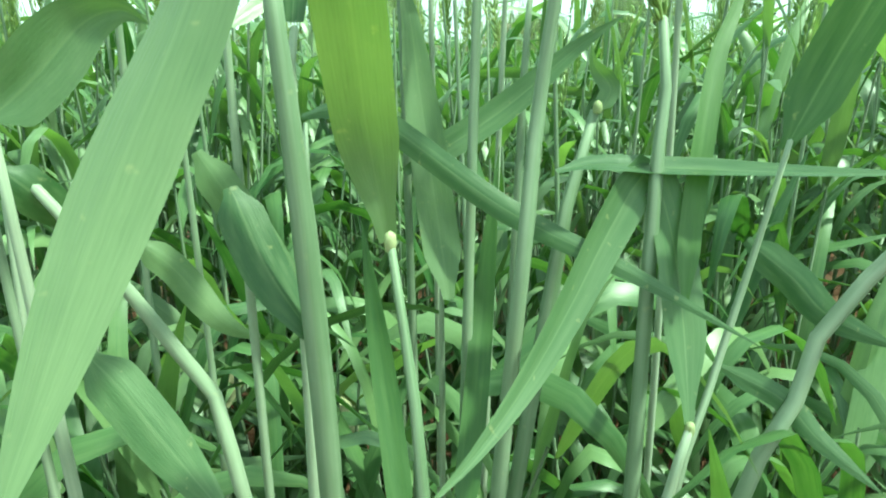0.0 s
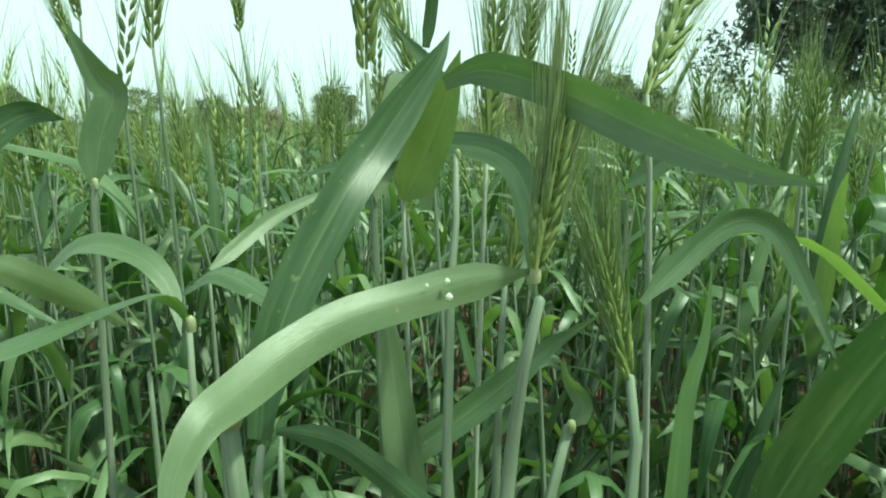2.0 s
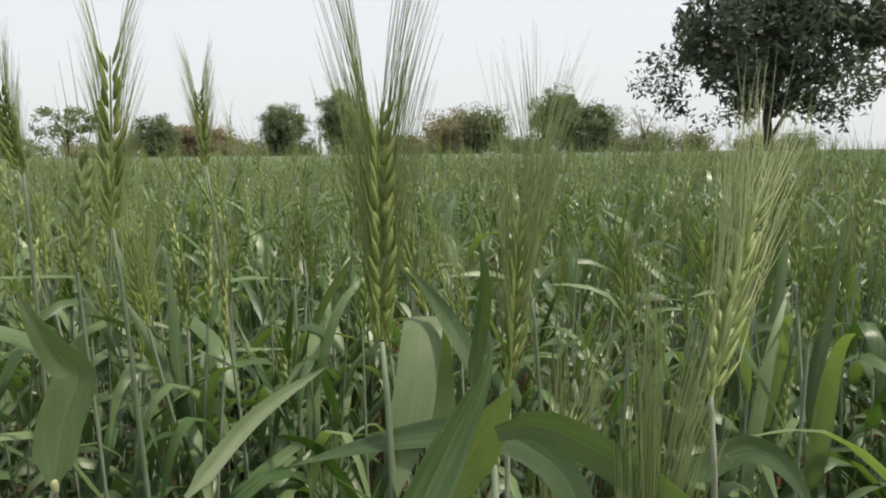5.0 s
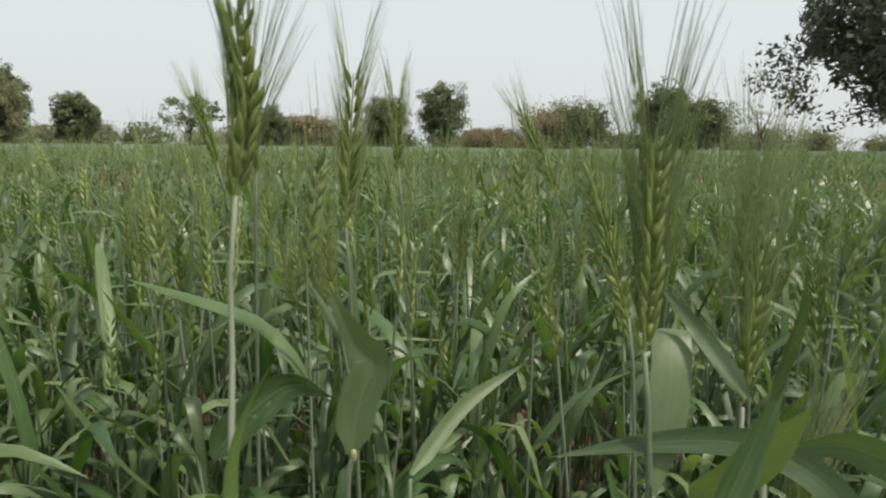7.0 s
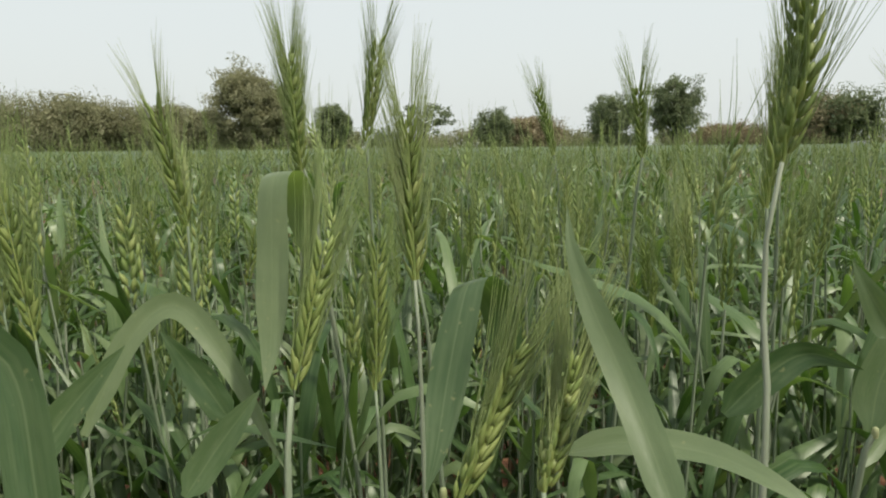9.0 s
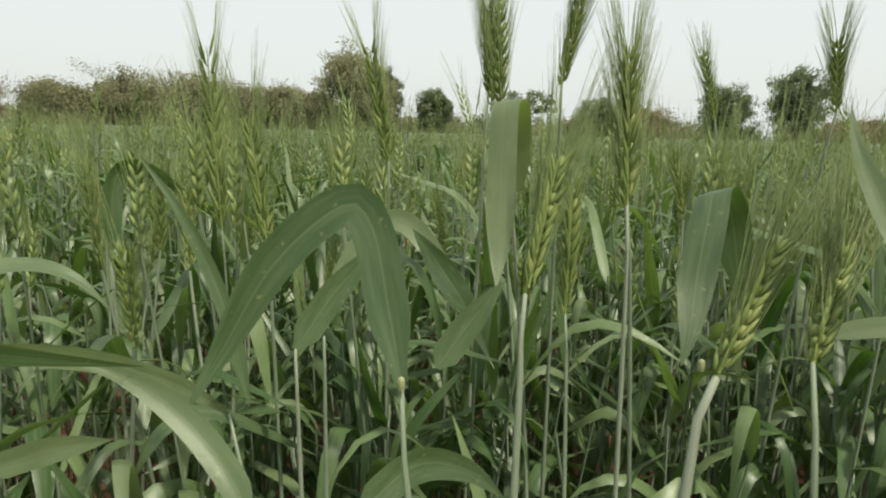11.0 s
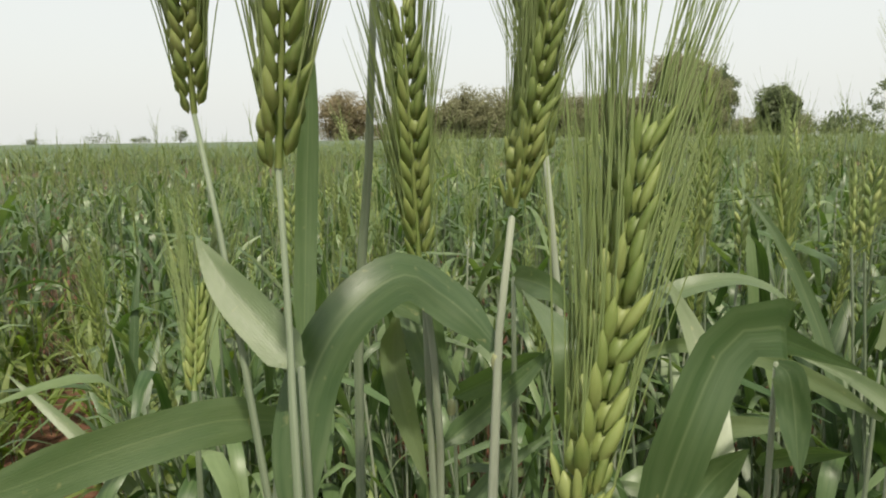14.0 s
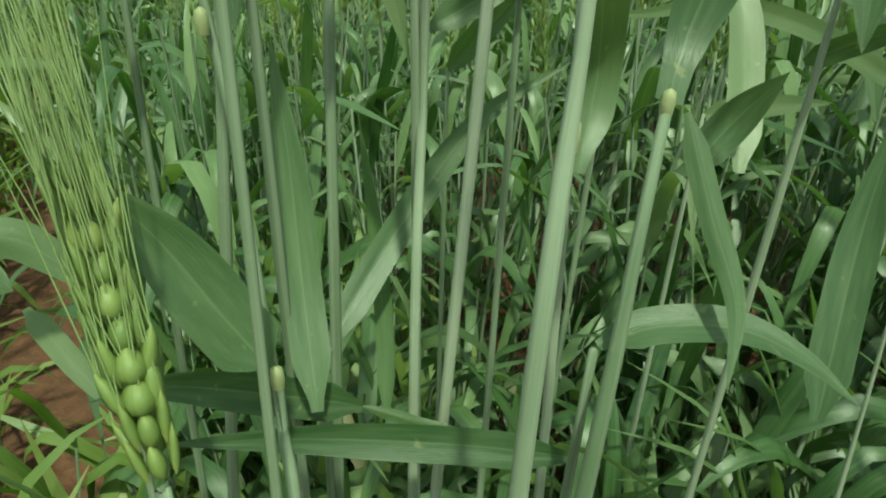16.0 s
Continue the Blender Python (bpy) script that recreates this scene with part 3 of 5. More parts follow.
def scatter(count, r0, r1):
    """Even spots between two distances from the middle of the way."""
    r, a = np.sqrt(rng.uniform(r0 * r0, r1 * r1, count)), rng.uniform(0, 2 * math.pi, count)
    x, y = 0.45 + r * np.cos(a), 0.45 + r * np.sin(a)
    return x, y


def spots(count, r0, r1, keep):
    x, y = scatter(count, r0, r1)
    ok = keep(x, y)
    x, y = x[ok], y[ok]
    patch = np.array([noise.noise((p * 1.3, q * 1.3, 2)) for p, q in zip(x, y)])
    low = 0.10 * np.clip((-0.1 - x) / 0.35, 0, 1) * np.clip((0.32 - y + 0.28 * np.minimum(0, x + 0.3) * -1) / 0.3, 0, 1)   # lower crop beside the bare strip
    return np.stack([x, y, rng.uniform(0, 6.283, len(x)), -low + rng.normal(1.0, 0.045, len(x)) + 0.03 * patch + 0.06 * (rng.uniform(0, 1, len(x)) > 0.93)], 1)


# ---- single plants beside the way ----
hero_rng = np.random.default_rng(23)


def bearer(label):
    return tagged(new("wheat_plant"), label, "wheat plant", "wheat plants by the way")


def stalk(p, pts, r0, r1):
    g = Geo()
    tube(g, pts, (r0 * 0.8, r0, r0 * 1.03, r0, r0, r1, r1 * 0.95, r1 * 0.6), 22, 9, 1, True)
    return link("stem", g, WHEAT_MATS, p)


def blade(p, pts, width, side0, side1, blunt=0.3, fold=0.2, mat=0, taper=0.42):
    g = Geo()
    ribbon(g, pts, width, side0, side1, n=30, across=6, fold=fold, wave=0.035, mat=mat, blunt=blunt, taper=taper)
    return link("leaf", g, WHEAT_MATS, p)


def ring(p, at, r):
    """The pale swollen joint between sheath and blade."""
    g = Geo()
    tube(g, [np.array(at) - (0, 0, 0.003), np.array(at), np.array(at) + (0, 0, 0.0022)], (r * 0.82, r, r * 0.8), 4, 8, 4, True)
    return link("collar", g, WHEAT_MATS, p, "pale yellow leaf joint")


def drop(p, at, r):
    """A small wet blob on a leaf."""
    g = Geo()
    bead(g, np.array(at) - (0, 0, r), np.array((0.1, 0.05, 1.0)), 2.2 * r, r, 0.6 * r, np.array((1.0, 0.0, 0.0)), 10, 8, 7)
    return link("dew_drop", g, WHEAT_MATS, p, "small shining white drop")


def spike(p, base, tip, width, face, awns=0.06, count=20, spread=0.3, bow=(0, 0, 0)):
    husks, bristles, axis = ear_geo(base, tip, width, face, hero_rng, count=count, awns=awns, split=True, bow=bow, spread=spread)
    g = Geo()
    tube(g, [axis[0], axis[len(axis) // 2], axis[-1]], (0.0011, 0.0009, 0.0005), 8, 5, 2)
    ear = link("ear", g, WHEAT_MATS, p)
    for h in husks:
        link("spikelet", h, WHEAT_MATS, ear)
    link("beard", bristles, WHEAT_MATS, ear, "long straight pale green bristles")
    return ear


p = bearer("young wheat plant with one broad arching leaf")
stalk(p, [(0.619, 0.653, -0.020), (0.615, 0.659, 0.245), (0.593, 0.690, 0.490), (0.587, 0.701, 0.521), (0.582, 0.706, 0.550)], 0.0026, 0.0022)
ring(p, (0.582, 0.706, 0.550), 0.0020)
blade(p, [(0.580, 0.712, 0.548), (0.575, 0.709, 0.582), (0.579, 0.684, 0.616), (0.580, 0.673, 0.631), (0.576, 0.664, 0.638), (0.571, 0.659, 0.636), (0.565, 0.654, 0.625), (0.559, 0.647, 0.607), (0.554, 0.639, 0.591), (0.550, 0.630, 0.575), (0.548, 0.619, 0.559), (0.547, 0.608, 0.544), (0.547, 0.598, 0.532)], 0.0195, (0.94, 0.24, 0.25), (0.92, 0.05, -0.38), blunt=0.3, taper=0.72)
p = bearer("wheat plant with a bearded ear and a long level leaf")
stalk(p, [(0.602, 0.777, -0.020), (0.605, 0.778, 0.267), (0.621, 0.788, 0.535), (0.623, 0.799, 0.572), (0.628, 0.798, 0.623), (0.632, 0.799, 0.646), (0.635, 0.796, 0.660)], 0.0042, 0.0036)
ring(p, (0.633, 0.798, 0.669), 0.0025)
spike(p, (0.633, 0.794, 0.672), (0.643, 0.806, 0.731), 0.0105, (0.51, -0.90, 0.21), awns=0.085, count=20, spread=0.14, bow=(0.000, 0.000, 0.000))
blade(p, [(0.632, 0.800, 0.670), (0.609, 0.787, 0.668), (0.586, 0.772, 0.664), (0.569, 0.757, 0.661), (0.556, 0.740, 0.655), (0.549, 0.722, 0.650), (0.545, 0.706, 0.647), (0.543, 0.695, 0.637), (0.545, 0.689, 0.627), (0.549, 0.685, 0.616)], 0.0148, (0.20, -0.10, -0.98), (0.83, 0.56, -0.02), blunt=0.15, taper=0.6)
drop(p, (0.601, 0.779, 0.670), 0.0011)
drop(p, (0.602, 0.776, 0.665), 0.0014)
drop(p, (0.594, 0.776, 0.669), 0.0007)
p = bearer("wheat plant with a swollen sheath and a soft new ear")
stalk(p, [(0.673, 0.764, -0.020), (0.674, 0.771, 0.275), (0.675, 0.805, 0.549), (0.678, 0.818, 0.586), (0.677, 0.820, 0.606), (0.675, 0.824, 0.619)], 0.0046, 0.0034)
spike(p, (0.675, 0.824, 0.617), (0.661, 0.837, 0.678), 0.0095, (0.49, -0.91, 0.21), awns=0.070, count=20, spread=0.14, bow=(0.000, 0.000, -0.000))
blade(p, [(0.683, 0.850, 0.645), (0.697, 0.859, 0.658), (0.726, 0.875, 0.679), (0.748, 0.878, 0.677), (0.762, 0.869, 0.650), (0.771, 0.847, 0.616)], 0.0120, (0.69, -0.24, -0.68), (0.84, -0.29, 0.46))
blade(p, [(0.633, 0.801, 0.556), (0.650, 0.808, 0.559), (0.682, 0.809, 0.558), (0.724, 0.797, 0.559), (0.766, 0.778, 0.562)], 0.0140, (0.16, -0.92, -0.37), (0.30, 0.87, 0.38), blunt=0.3)
p = bearer("wheat plant with a thick boot and a folded dark tip")
stalk(p, [(0.602, 0.791, -0.020), (0.607, 0.797, 0.253), (0.636, 0.829, 0.507), (0.642, 0.842, 0.537), (0.648, 0.850, 0.565), (0.652, 0.856, 0.578)], 0.0044, 0.0042)
ring(p, (0.653, 0.853, 0.580), 0.0025)
blade(p, [(0.654, 0.856, 0.578), (0.659, 0.859, 0.589), (0.651, 0.864, 0.600), (0.649, 0.867, 0.611)], 0.0100, (0.99, -0.04, 0.16), (-0.41, 0.76, -0.43))
blade(p, [(0.554, 0.854, 0.545), (0.602, 0.875, 0.575), (0.643, 0.887, 0.609), (0.668, 0.890, 0.626)], 0.0160, (0.62, -0.23, -0.75), (0.63, -0.22, -0.75))
p = bearer("wheat plant with a pale leaf folded sharply over")
stalk(p, [(0.653, 0.724, -0.020), (0.658, 0.729, 0.215), (0.682, 0.754, 0.430), (0.686, 0.757, 0.444), (0.689, 0.760, 0.461)], 0.0046, 0.0028)
ring(p, (0.689, 0.760, 0.461), 0.0020)
blade(p, [(0.689, 0.761, 0.461), (0.688, 0.786, 0.499), (0.683, 0.804, 0.533), (0.673, 0.811, 0.555), (0.658, 0.798, 0.534), (0.640, 0.774, 0.503), (0.624, 0.752, 0.480), (0.606, 0.728, 0.462), (0.589, 0.709, 0.450)], 0.0185, (0.99, 0.15, -0.00), (0.83, -0.04, -0.55), blunt=0.2)
p = bearer("wheat plant with a narrow leaf stretched across others")
blade(p, [(0.505, 0.836, 0.575), (0.528, 0.825, 0.580), (0.552, 0.821, 0.574), (0.610, 0.810, 0.537), (0.667, 0.788, 0.515), (0.709, 0.756, 0.500)], 0.0125, (0.11, 0.28, 0.95), (0.50, 0.38, 0.78))
stalk(p, [(0.517, 0.807, -0.020), (0.516, 0.810, 0.258), (0.509, 0.828, 0.516), (0.507, 0.836, 0.572)], 0.0026, 0.0022)
p = bearer("wheat plant with a broad leaf rising steeply")
stalk(p, [(0.657, 0.739, -0.020), (0.662, 0.743, 0.213), (0.687, 0.762, 0.426), (0.695, 0.772, 0.453), (0.705, 0.783, 0.490), (0.714, 0.789, 0.531), (0.720, 0.789, 0.572)], 0.0022, 0.0018)
ring(p, (0.720, 0.792, 0.567), 0.0016)
blade(p, [(0.719, 0.791, 0.568), (0.731, 0.787, 0.605), (0.744, 0.776, 0.645), (0.756, 0.763, 0.678), (0.760, 0.749, 0.706)], 0.0205, (0.80, -0.49, -0.35), (0.42, -0.76, -0.49), blunt=0.2)
p = bearer("tall smooth wheat stem with a bearded ear")
stalk(p, [(0.610, 0.869, -0.020), (0.610, 0.872, 0.266), (0.614, 0.890, 0.531), (0.615, 0.900, 0.598), (0.617, 0.904, 0.641)], 0.0036, 0.0028)
spike(p, (0.618, 0.904, 0.639), (0.632, 0.919, 0.707), 0.0100, (0.49, -0.91, 0.21), awns=0.060, count=18, spread=0.22, bow=(0.000, 0.000, -0.000))
p = bearer("wheat plant with a leaf curving over in shade")
blade(p, [(0.491, 0.670, 0.588), (0.502, 0.674, 0.598), (0.513, 0.679, 0.610), (0.523, 0.680, 0.613), (0.529, 0.682, 0.610)], 0.0170, (0.66, 0.09, -0.75), (0.50, 0.30, -0.80))
stalk(p, [(0.491, 0.670, -0.020), (0.494, 0.670, 0.300), (0.491, 0.670, 0.588)], 0.0024, 0.0019)
p = bearer("wheat plant with a swollen yellow-green sheath")
stalk(p, [(0.556, 0.715, -0.020), (0.555, 0.717, 0.260), (0.553, 0.720, 0.450), (0.549, 0.722, 0.546), (0.544, 0.725, 0.600), (0.541, 0.727, 0.638)], 0.0036, 0.0046)
ring(p, (0.541, 0.727, 0.638), 0.0046)
blade(p, [(0.517, 0.735, 0.559), (0.532, 0.728, 0.530), (0.554, 0.724, 0.500)], 0.0170, (0.69, 0.64, 0.33), (0.69, 0.64, 0.33))
blade(p, [(0.496, 0.751, 0.569), (0.513, 0.754, 0.540), (0.538, 0.757, 0.501)], 0.0150, (0.71, 0.50, 0.49), (0.71, 0.50, 0.49))
p = bearer("young bright green wheat shoot with upright leaves")
blade(p, [(0.573, 0.753, 0.396), (0.561, 0.781, 0.435), (0.551, 0.800, 0.472), (0.540, 0.817, 0.527)], 0.0125, (0.95, 0.31, 0.08), (0.95, 0.31, 0.09), mat=6)
blade(p, [(0.687, 0.782, 0.504), (0.691, 0.803, 0.536), (0.696, 0.818, 0.570), (0.703, 0.838, 0.605), (0.713, 0.853, 0.630), (0.718, 0.868, 0.662)], 0.0095, (0.95, -0.30, 0.03), (0.90, 0.27, -0.33), mat=6)
blade(p, [(0.597, 0.764, 0.389), (0.599, 0.804, 0.442), (0.600, 0.838, 0.490), (0.604, 0.865, 0.558)], 0.0125, (1.00, 0.05, -0.07), (1.00, 0.05, -0.07), mat=6)
stalk(p, [(0.582, 0.767, -0.020), (0.582, 0.767, 0.197), (0.582, 0.767, 0.394)], 0.0026, 0.0022)
p = bearer("wheat plant with crossing lower leaves")
blade(p, [(0.464, 0.716, 0.499), (0.474, 0.717, 0.485), (0.493, 0.715, 0.461), (0.518, 0.712, 0.431)], 0.0190, (0.55, 0.73, 0.41), (0.56, 0.73, 0.39))
blade(p, [(0.450, 0.771, 0.526), (0.464, 0.776, 0.511), (0.483, 0.777, 0.487), (0.498, 0.786, 0.474)], 0.0140, (0.58, 0.60, 0.56), (0.50, 0.60, 0.63))
blade(p, [(0.441, 0.720, 0.566), (0.448, 0.725, 0.556), (0.455, 0.740, 0.539)], 0.0160, (0.46, 0.59, 0.67), (0.46, 0.59, 0.67))
stalk(p, [(0.534, 0.761, -0.020), (0.529, 0.758, 0.209), (0.503, 0.744, 0.418), (0.491, 0.753, 0.459), (0.478, 0.748, 0.486), (0.467, 0.740, 0.514), (0.457, 0.734, 0.536), (0.448, 0.725, 0.559)], 0.0038, 0.0034)
p = bearer("wheat plant with a leaf drooping to the lower side")
blade(p, [(0.718, 0.814, 0.525), (0.735, 0.803, 0.512), (0.748, 0.793, 0.499), (0.770, 0.778, 0.492)], 0.0145, (0.64, -0.01, 0.77), (0.55, 0.06, 0.84))
blade(p, [(0.709, 0.796, 0.471), (0.731, 0.784, 0.464), (0.743, 0.772, 0.453), (0.761, 0.754, 0.442)], 0.0100, (0.56, 0.20, 0.80), (0.66, 0.13, 0.74))
stalk(p, [(0.686, 0.781, -0.020), (0.691, 0.780, 0.210), (0.718, 0.774, 0.421), (0.733, 0.779, 0.458), (0.741, 0.783, 0.496), (0.762, 0.784, 0.530), (0.779, 0.775, 0.565), (0.791, 0.764, 0.594)], 0.0038, 0.0034)
p = bearer("wheat plant with a broad upright inner leaf")
blade(p, [(0.583, 0.822, 0.486), (0.572, 0.845, 0.532), (0.561, 0.863, 0.589), (0.554, 0.873, 0.628), (0.545, 0.880, 0.655)], 0.0200, (0.96, 0.26, 0.11), (0.95, 0.27, 0.16))
stalk(p, [(0.578, 0.829, -0.020), (0.578, 0.829, 0.248), (0.578, 0.829, 0.497)], 0.0024, 0.0019)
p = bearer("wheat plant with a rolled leaf held out sideways")
blade(p, [(0.506, 0.766, 0.655), (0.503, 0.763, 0.663), (0.498, 0.757, 0.667), (0.483, 0.739, 0.663), (0.473, 0.715, 0.659), (0.467, 0.693, 0.658)], 0.0140, (0.87, -0.33, 0.37), (0.86, -0.24, -0.45), blunt=0.3)
blade(p, [(0.460, 0.728, 0.685), (0.469, 0.736, 0.678), (0.475, 0.752, 0.666), (0.482, 0.767, 0.651)], 0.0100, (0.38, 0.43, 0.82), (0.44, 0.47, 0.76))
stalk(p, [(0.510, 0.752, -0.020), (0.510, 0.753, 0.295), (0.507, 0.762, 0.591), (0.506, 0.767, 0.636), (0.506, 0.766, 0.655)], 0.0022, 0.0020)
ring(p, (0.510, 0.761, 0.656), 0.0020)
p = bearer("wheat plant with a long bearded ear and folded flag leaf")
stalk(p, [(0.560, 0.847, -0.020), (0.558, 0.854, 0.349), (0.546, 0.885, 0.697), (0.542, 0.893, 0.729), (0.541, 0.896, 0.756)], 0.0026, 0.0022)
spike(p, (0.541, 0.896, 0.758), (0.540, 0.906, 0.860), 0.0140, (0.45, -0.95, 0.15), awns=0.085, count=24, spread=0.20, bow=(0.000, 0.000, -0.000))
blade(p, [(0.565, 0.943, 0.676), (0.562, 0.947, 0.713), (0.560, 0.941, 0.745), (0.558, 0.929, 0.760), (0.557, 0.911, 0.747), (0.555, 0.899, 0.727), (0.550, 0.887, 0.701), (0.549, 0.880, 0.687)], 0.0205, (1.00, 0.10, -0.01), (1.00, 0.10, -0.01), blunt=0.35, fold=0.04, taper=0.8)
p = bearer("wheat plant with a broad grey-green leaf narrowing to a tip")
blade(p, [(0.536, 0.756, 0.615), (0.537, 0.763, 0.637), (0.544, 0.777, 0.667), (0.557, 0.799, 0.699), (0.565, 0.819, 0.717), (0.578, 0.835, 0.740), (0.589, 0.847, 0.759), (0.592, 0.856, 0.770)], 0.0178, (0.98, 0.07, -0.18), (0.60, 0.60, -0.54), blunt=0.5, taper=0.72)
blade(p, [(0.584, 0.837, 0.760), (0.587, 0.836, 0.778), (0.589, 0.831, 0.798), (0.587, 0.826, 0.815)], 0.0055, (0.97, 0.18, -0.15), (0.97, 0.16, 0.16), blunt=0.6)
blade(p, [(0.593, 0.830, 0.744), (0.610, 0.825, 0.749), (0.638, 0.808, 0.740), (0.663, 0.780, 0.726), (0.681, 0.752, 0.716), (0.689, 0.729, 0.712), (0.695, 0.711, 0.711)], 0.0150, (0.28, -0.01, -0.96), (-0.35, -0.06, -0.93), blunt=0.4, taper=0.5)
blade(p, [(0.589, 0.888, 0.740), (0.579, 0.903, 0.753), (0.566, 0.921, 0.768), (0.548, 0.933, 0.787)], 0.0095, (0.84, 0.14, 0.53), (0.79, 0.15, 0.59))
stalk(p, [(0.536, 0.736, -0.020), (0.536, 0.739, 0.297), (0.536, 0.752, 0.593), (0.537, 0.755, 0.613)], 0.0026, 0.0024)
p = bearer("wheat plant with a dark leaf arching down")
blade(p, [(0.632, 0.837, 0.662), (0.630, 0.856, 0.691), (0.618, 0.870, 0.711), (0.589, 0.885, 0.718), (0.545, 0.889, 0.711), (0.497, 0.885, 0.699)], 0.0150, (0.92, -0.11, 0.37), (0.18, -0.64, -0.75))
stalk(p, [(0.592, 0.799, -0.020), (0.592, 0.807, 0.318), (0.593, 0.846, 0.636), (0.594, 0.861, 0.676), (0.593, 0.869, 0.713)], 0.0032, 0.0026)
ring(p, (0.594, 0.869, 0.713), 0.0018)
p = bearer("wheat plant with a flag leaf bent like a hook")
blade(p, [(0.394, 0.866, 0.697), (0.396, 0.872, 0.722), (0.403, 0.877, 0.745), (0.396, 0.877, 0.754), (0.387, 0.876, 0.769), (0.379, 0.877, 0.784)], 0.0205, (0.99, 0.09, -0.10), (0.90, 0.03, -0.43), blunt=0.3)
stalk(p, [(0.368, 0.876, -0.020), (0.372, 0.874, 0.338), (0.392, 0.866, 0.677), (0.396, 0.865, 0.698)], 0.0026, 0.0022)
ring(p, (0.396, 0.865, 0.698), 0.0018)
p = bearer("wheat plant with bearded ear and a leaf held out level")
blade(p, [(0.329, 0.840, 0.701), (0.346, 0.850, 0.722), (0.364, 0.860, 0.735), (0.388, 0.858, 0.732)], 0.0185, (0.68, 0.04, -0.73), (0.28, 0.04, -0.95))
spike(p, (0.346, 0.846, 0.834), (0.349, 0.847, 0.919), 0.0135, (0.76, -0.72, 0.15), awns=0.060, count=20, spread=0.22, bow=(0.004, 0.002, -0.000))
stalk(p, [(0.358, 0.785, -0.020), (0.356, 0.791, 0.344), (0.351, 0.821, 0.688), (0.346, 0.835, 0.728), (0.342, 0.844, 0.790), (0.343, 0.845, 0.823), (0.346, 0.846, 0.834)], 0.0022, 0.0018)
p = bearer("young wheat plant with a dark green pointed leaf")
blade(p, [(0.410, 0.741, 0.667), (0.398, 0.750, 0.709), (0.395, 0.755, 0.747), (0.398, 0.762, 0.769), (0.408, 0.772, 0.790)], 0.0085, (0.70, 0.72, 0.00), (-0.23, 0.93, -0.24), mat=6)
stalk(p, [(0.412, 0.740, -0.020), (0.412, 0.740, 0.332), (0.412, 0.740, 0.664)], 0.0024, 0.0019)
p = bearer("wheat plant with two low arching leaves")
blade(p, [(0.384, 0.821, 0.641), (0.404, 0.837, 0.668), (0.438, 0.835, 0.665), (0.458, 0.829, 0.650), (0.471, 0.815, 0.631)], 0.0170, (0.39, -0.82, -0.41), (0.62, 0.77, 0.16))
blade(p, [(0.439, 0.862, 0.635), (0.462, 0.866, 0.649), (0.492, 0.858, 0.640), (0.516, 0.841, 0.625)], 0.0160, (0.04, 0.92, 0.39), (0.51, 0.82, 0.27))
blade(p, [(0.363, 0.743, 0.671), (0.377, 0.763, 0.676), (0.387, 0.779, 0.673), (0.402, 0.789, 0.657), (0.424, 0.803, 0.636)], 0.0140, (0.78, -0.49, -0.39), (-0.28, 0.91, 0.30))
stalk(p, [(0.442, 0.830, -0.020), (0.442, 0.830, 0.303), (0.442, 0.830, 0.606)], 0.0024, 0.0019)
p = bearer("wheat plant with one leaf rising aslant")
blade(p, [(0.397, 0.973, 0.626), (0.426, 1.027, 0.659), (0.468, 1.071, 0.681)], 0.0125, (0.66, -0.05, -0.75), (0.66, -0.05, -0.75))
stalk(p, [(0.397, 0.971, -0.020), (0.397, 0.971, 0.311), (0.397, 0.971, 0.623)], 0.0024, 0.0019)
p = bearer("wheat plant with bearded ear and very long bristles")
spike(p, (0.684, 0.873, 0.741), (0.719, 0.929, 0.816), 0.0120, (0.45, -0.95, 0.15), awns=0.085, count=20, spread=0.16, bow=(0.000, 0.000, -0.000))
stalk(p, [(0.701, 0.864, -0.020), (0.699, 0.865, 0.341), (0.688, 0.871, 0.681), (0.684, 0.873, 0.741)], 0.0022, 0.0018)
blade(p, [(0.679, 0.884, 0.697), (0.703, 0.883, 0.713), (0.717, 0.874, 0.710), (0.725, 0.861, 0.694)], 0.0115, (0.18, -0.49, -0.85), (0.67, 0.02, 0.74))
p = bearer("wheat plant with bearded ear and upright bristles")
spike(p, (0.603, 0.947, 0.714), (0.608, 0.965, 0.805), 0.0110, (0.45, -0.95, 0.15), awns=0.085, count=20, spread=0.16, bow=(0.000, 0.000, -0.000))
stalk(p, [(0.596, 0.890, -0.020), (0.597, 0.898, 0.340), (0.602, 0.939, 0.679), (0.603, 0.946, 0.711)], 0.0024, 0.0019)
p = bearer("green wheat plant with a slender bearded ear")
spike(p, (0.324, 1.039, 0.793), (0.331, 1.043, 0.913), 0.0120, (0.56, -0.88, 0.17), awns=0.060, count=20, spread=0.22, bow=(0.000, 0.000, 0.000))
stalk(p, [(0.338, 1.039, -0.020), (0.336, 1.039, 0.367), (0.327, 1.039, 0.735), (0.324, 1.039, 0.793)], 0.0024, 0.0019)
p = bearer("green wheat plant with a slender bearded ear")
spike(p, (0.316, 1.210, 0.834), (0.315, 1.208, 0.904), 0.0110, (0.56, -0.88, 0.17), awns=0.050, count=20, spread=0.22, bow=(0.000, 0.000, 0.000))
stalk(p, [(0.332, 1.243, -0.020), (0.330, 1.238, 0.388), (0.319, 1.216, 0.776), (0.316, 1.210, 0.834)], 0.0024, 0.0019)
p = bearer("green wheat plant with a slender bearded ear")
spike(p, (0.208, 1.107, 0.831), (0.203, 1.098, 0.896), 0.0110, (0.45, -0.95, 0.15), awns=0.050, count=20, spread=0.22, bow=(0.000, 0.000, -0.000))
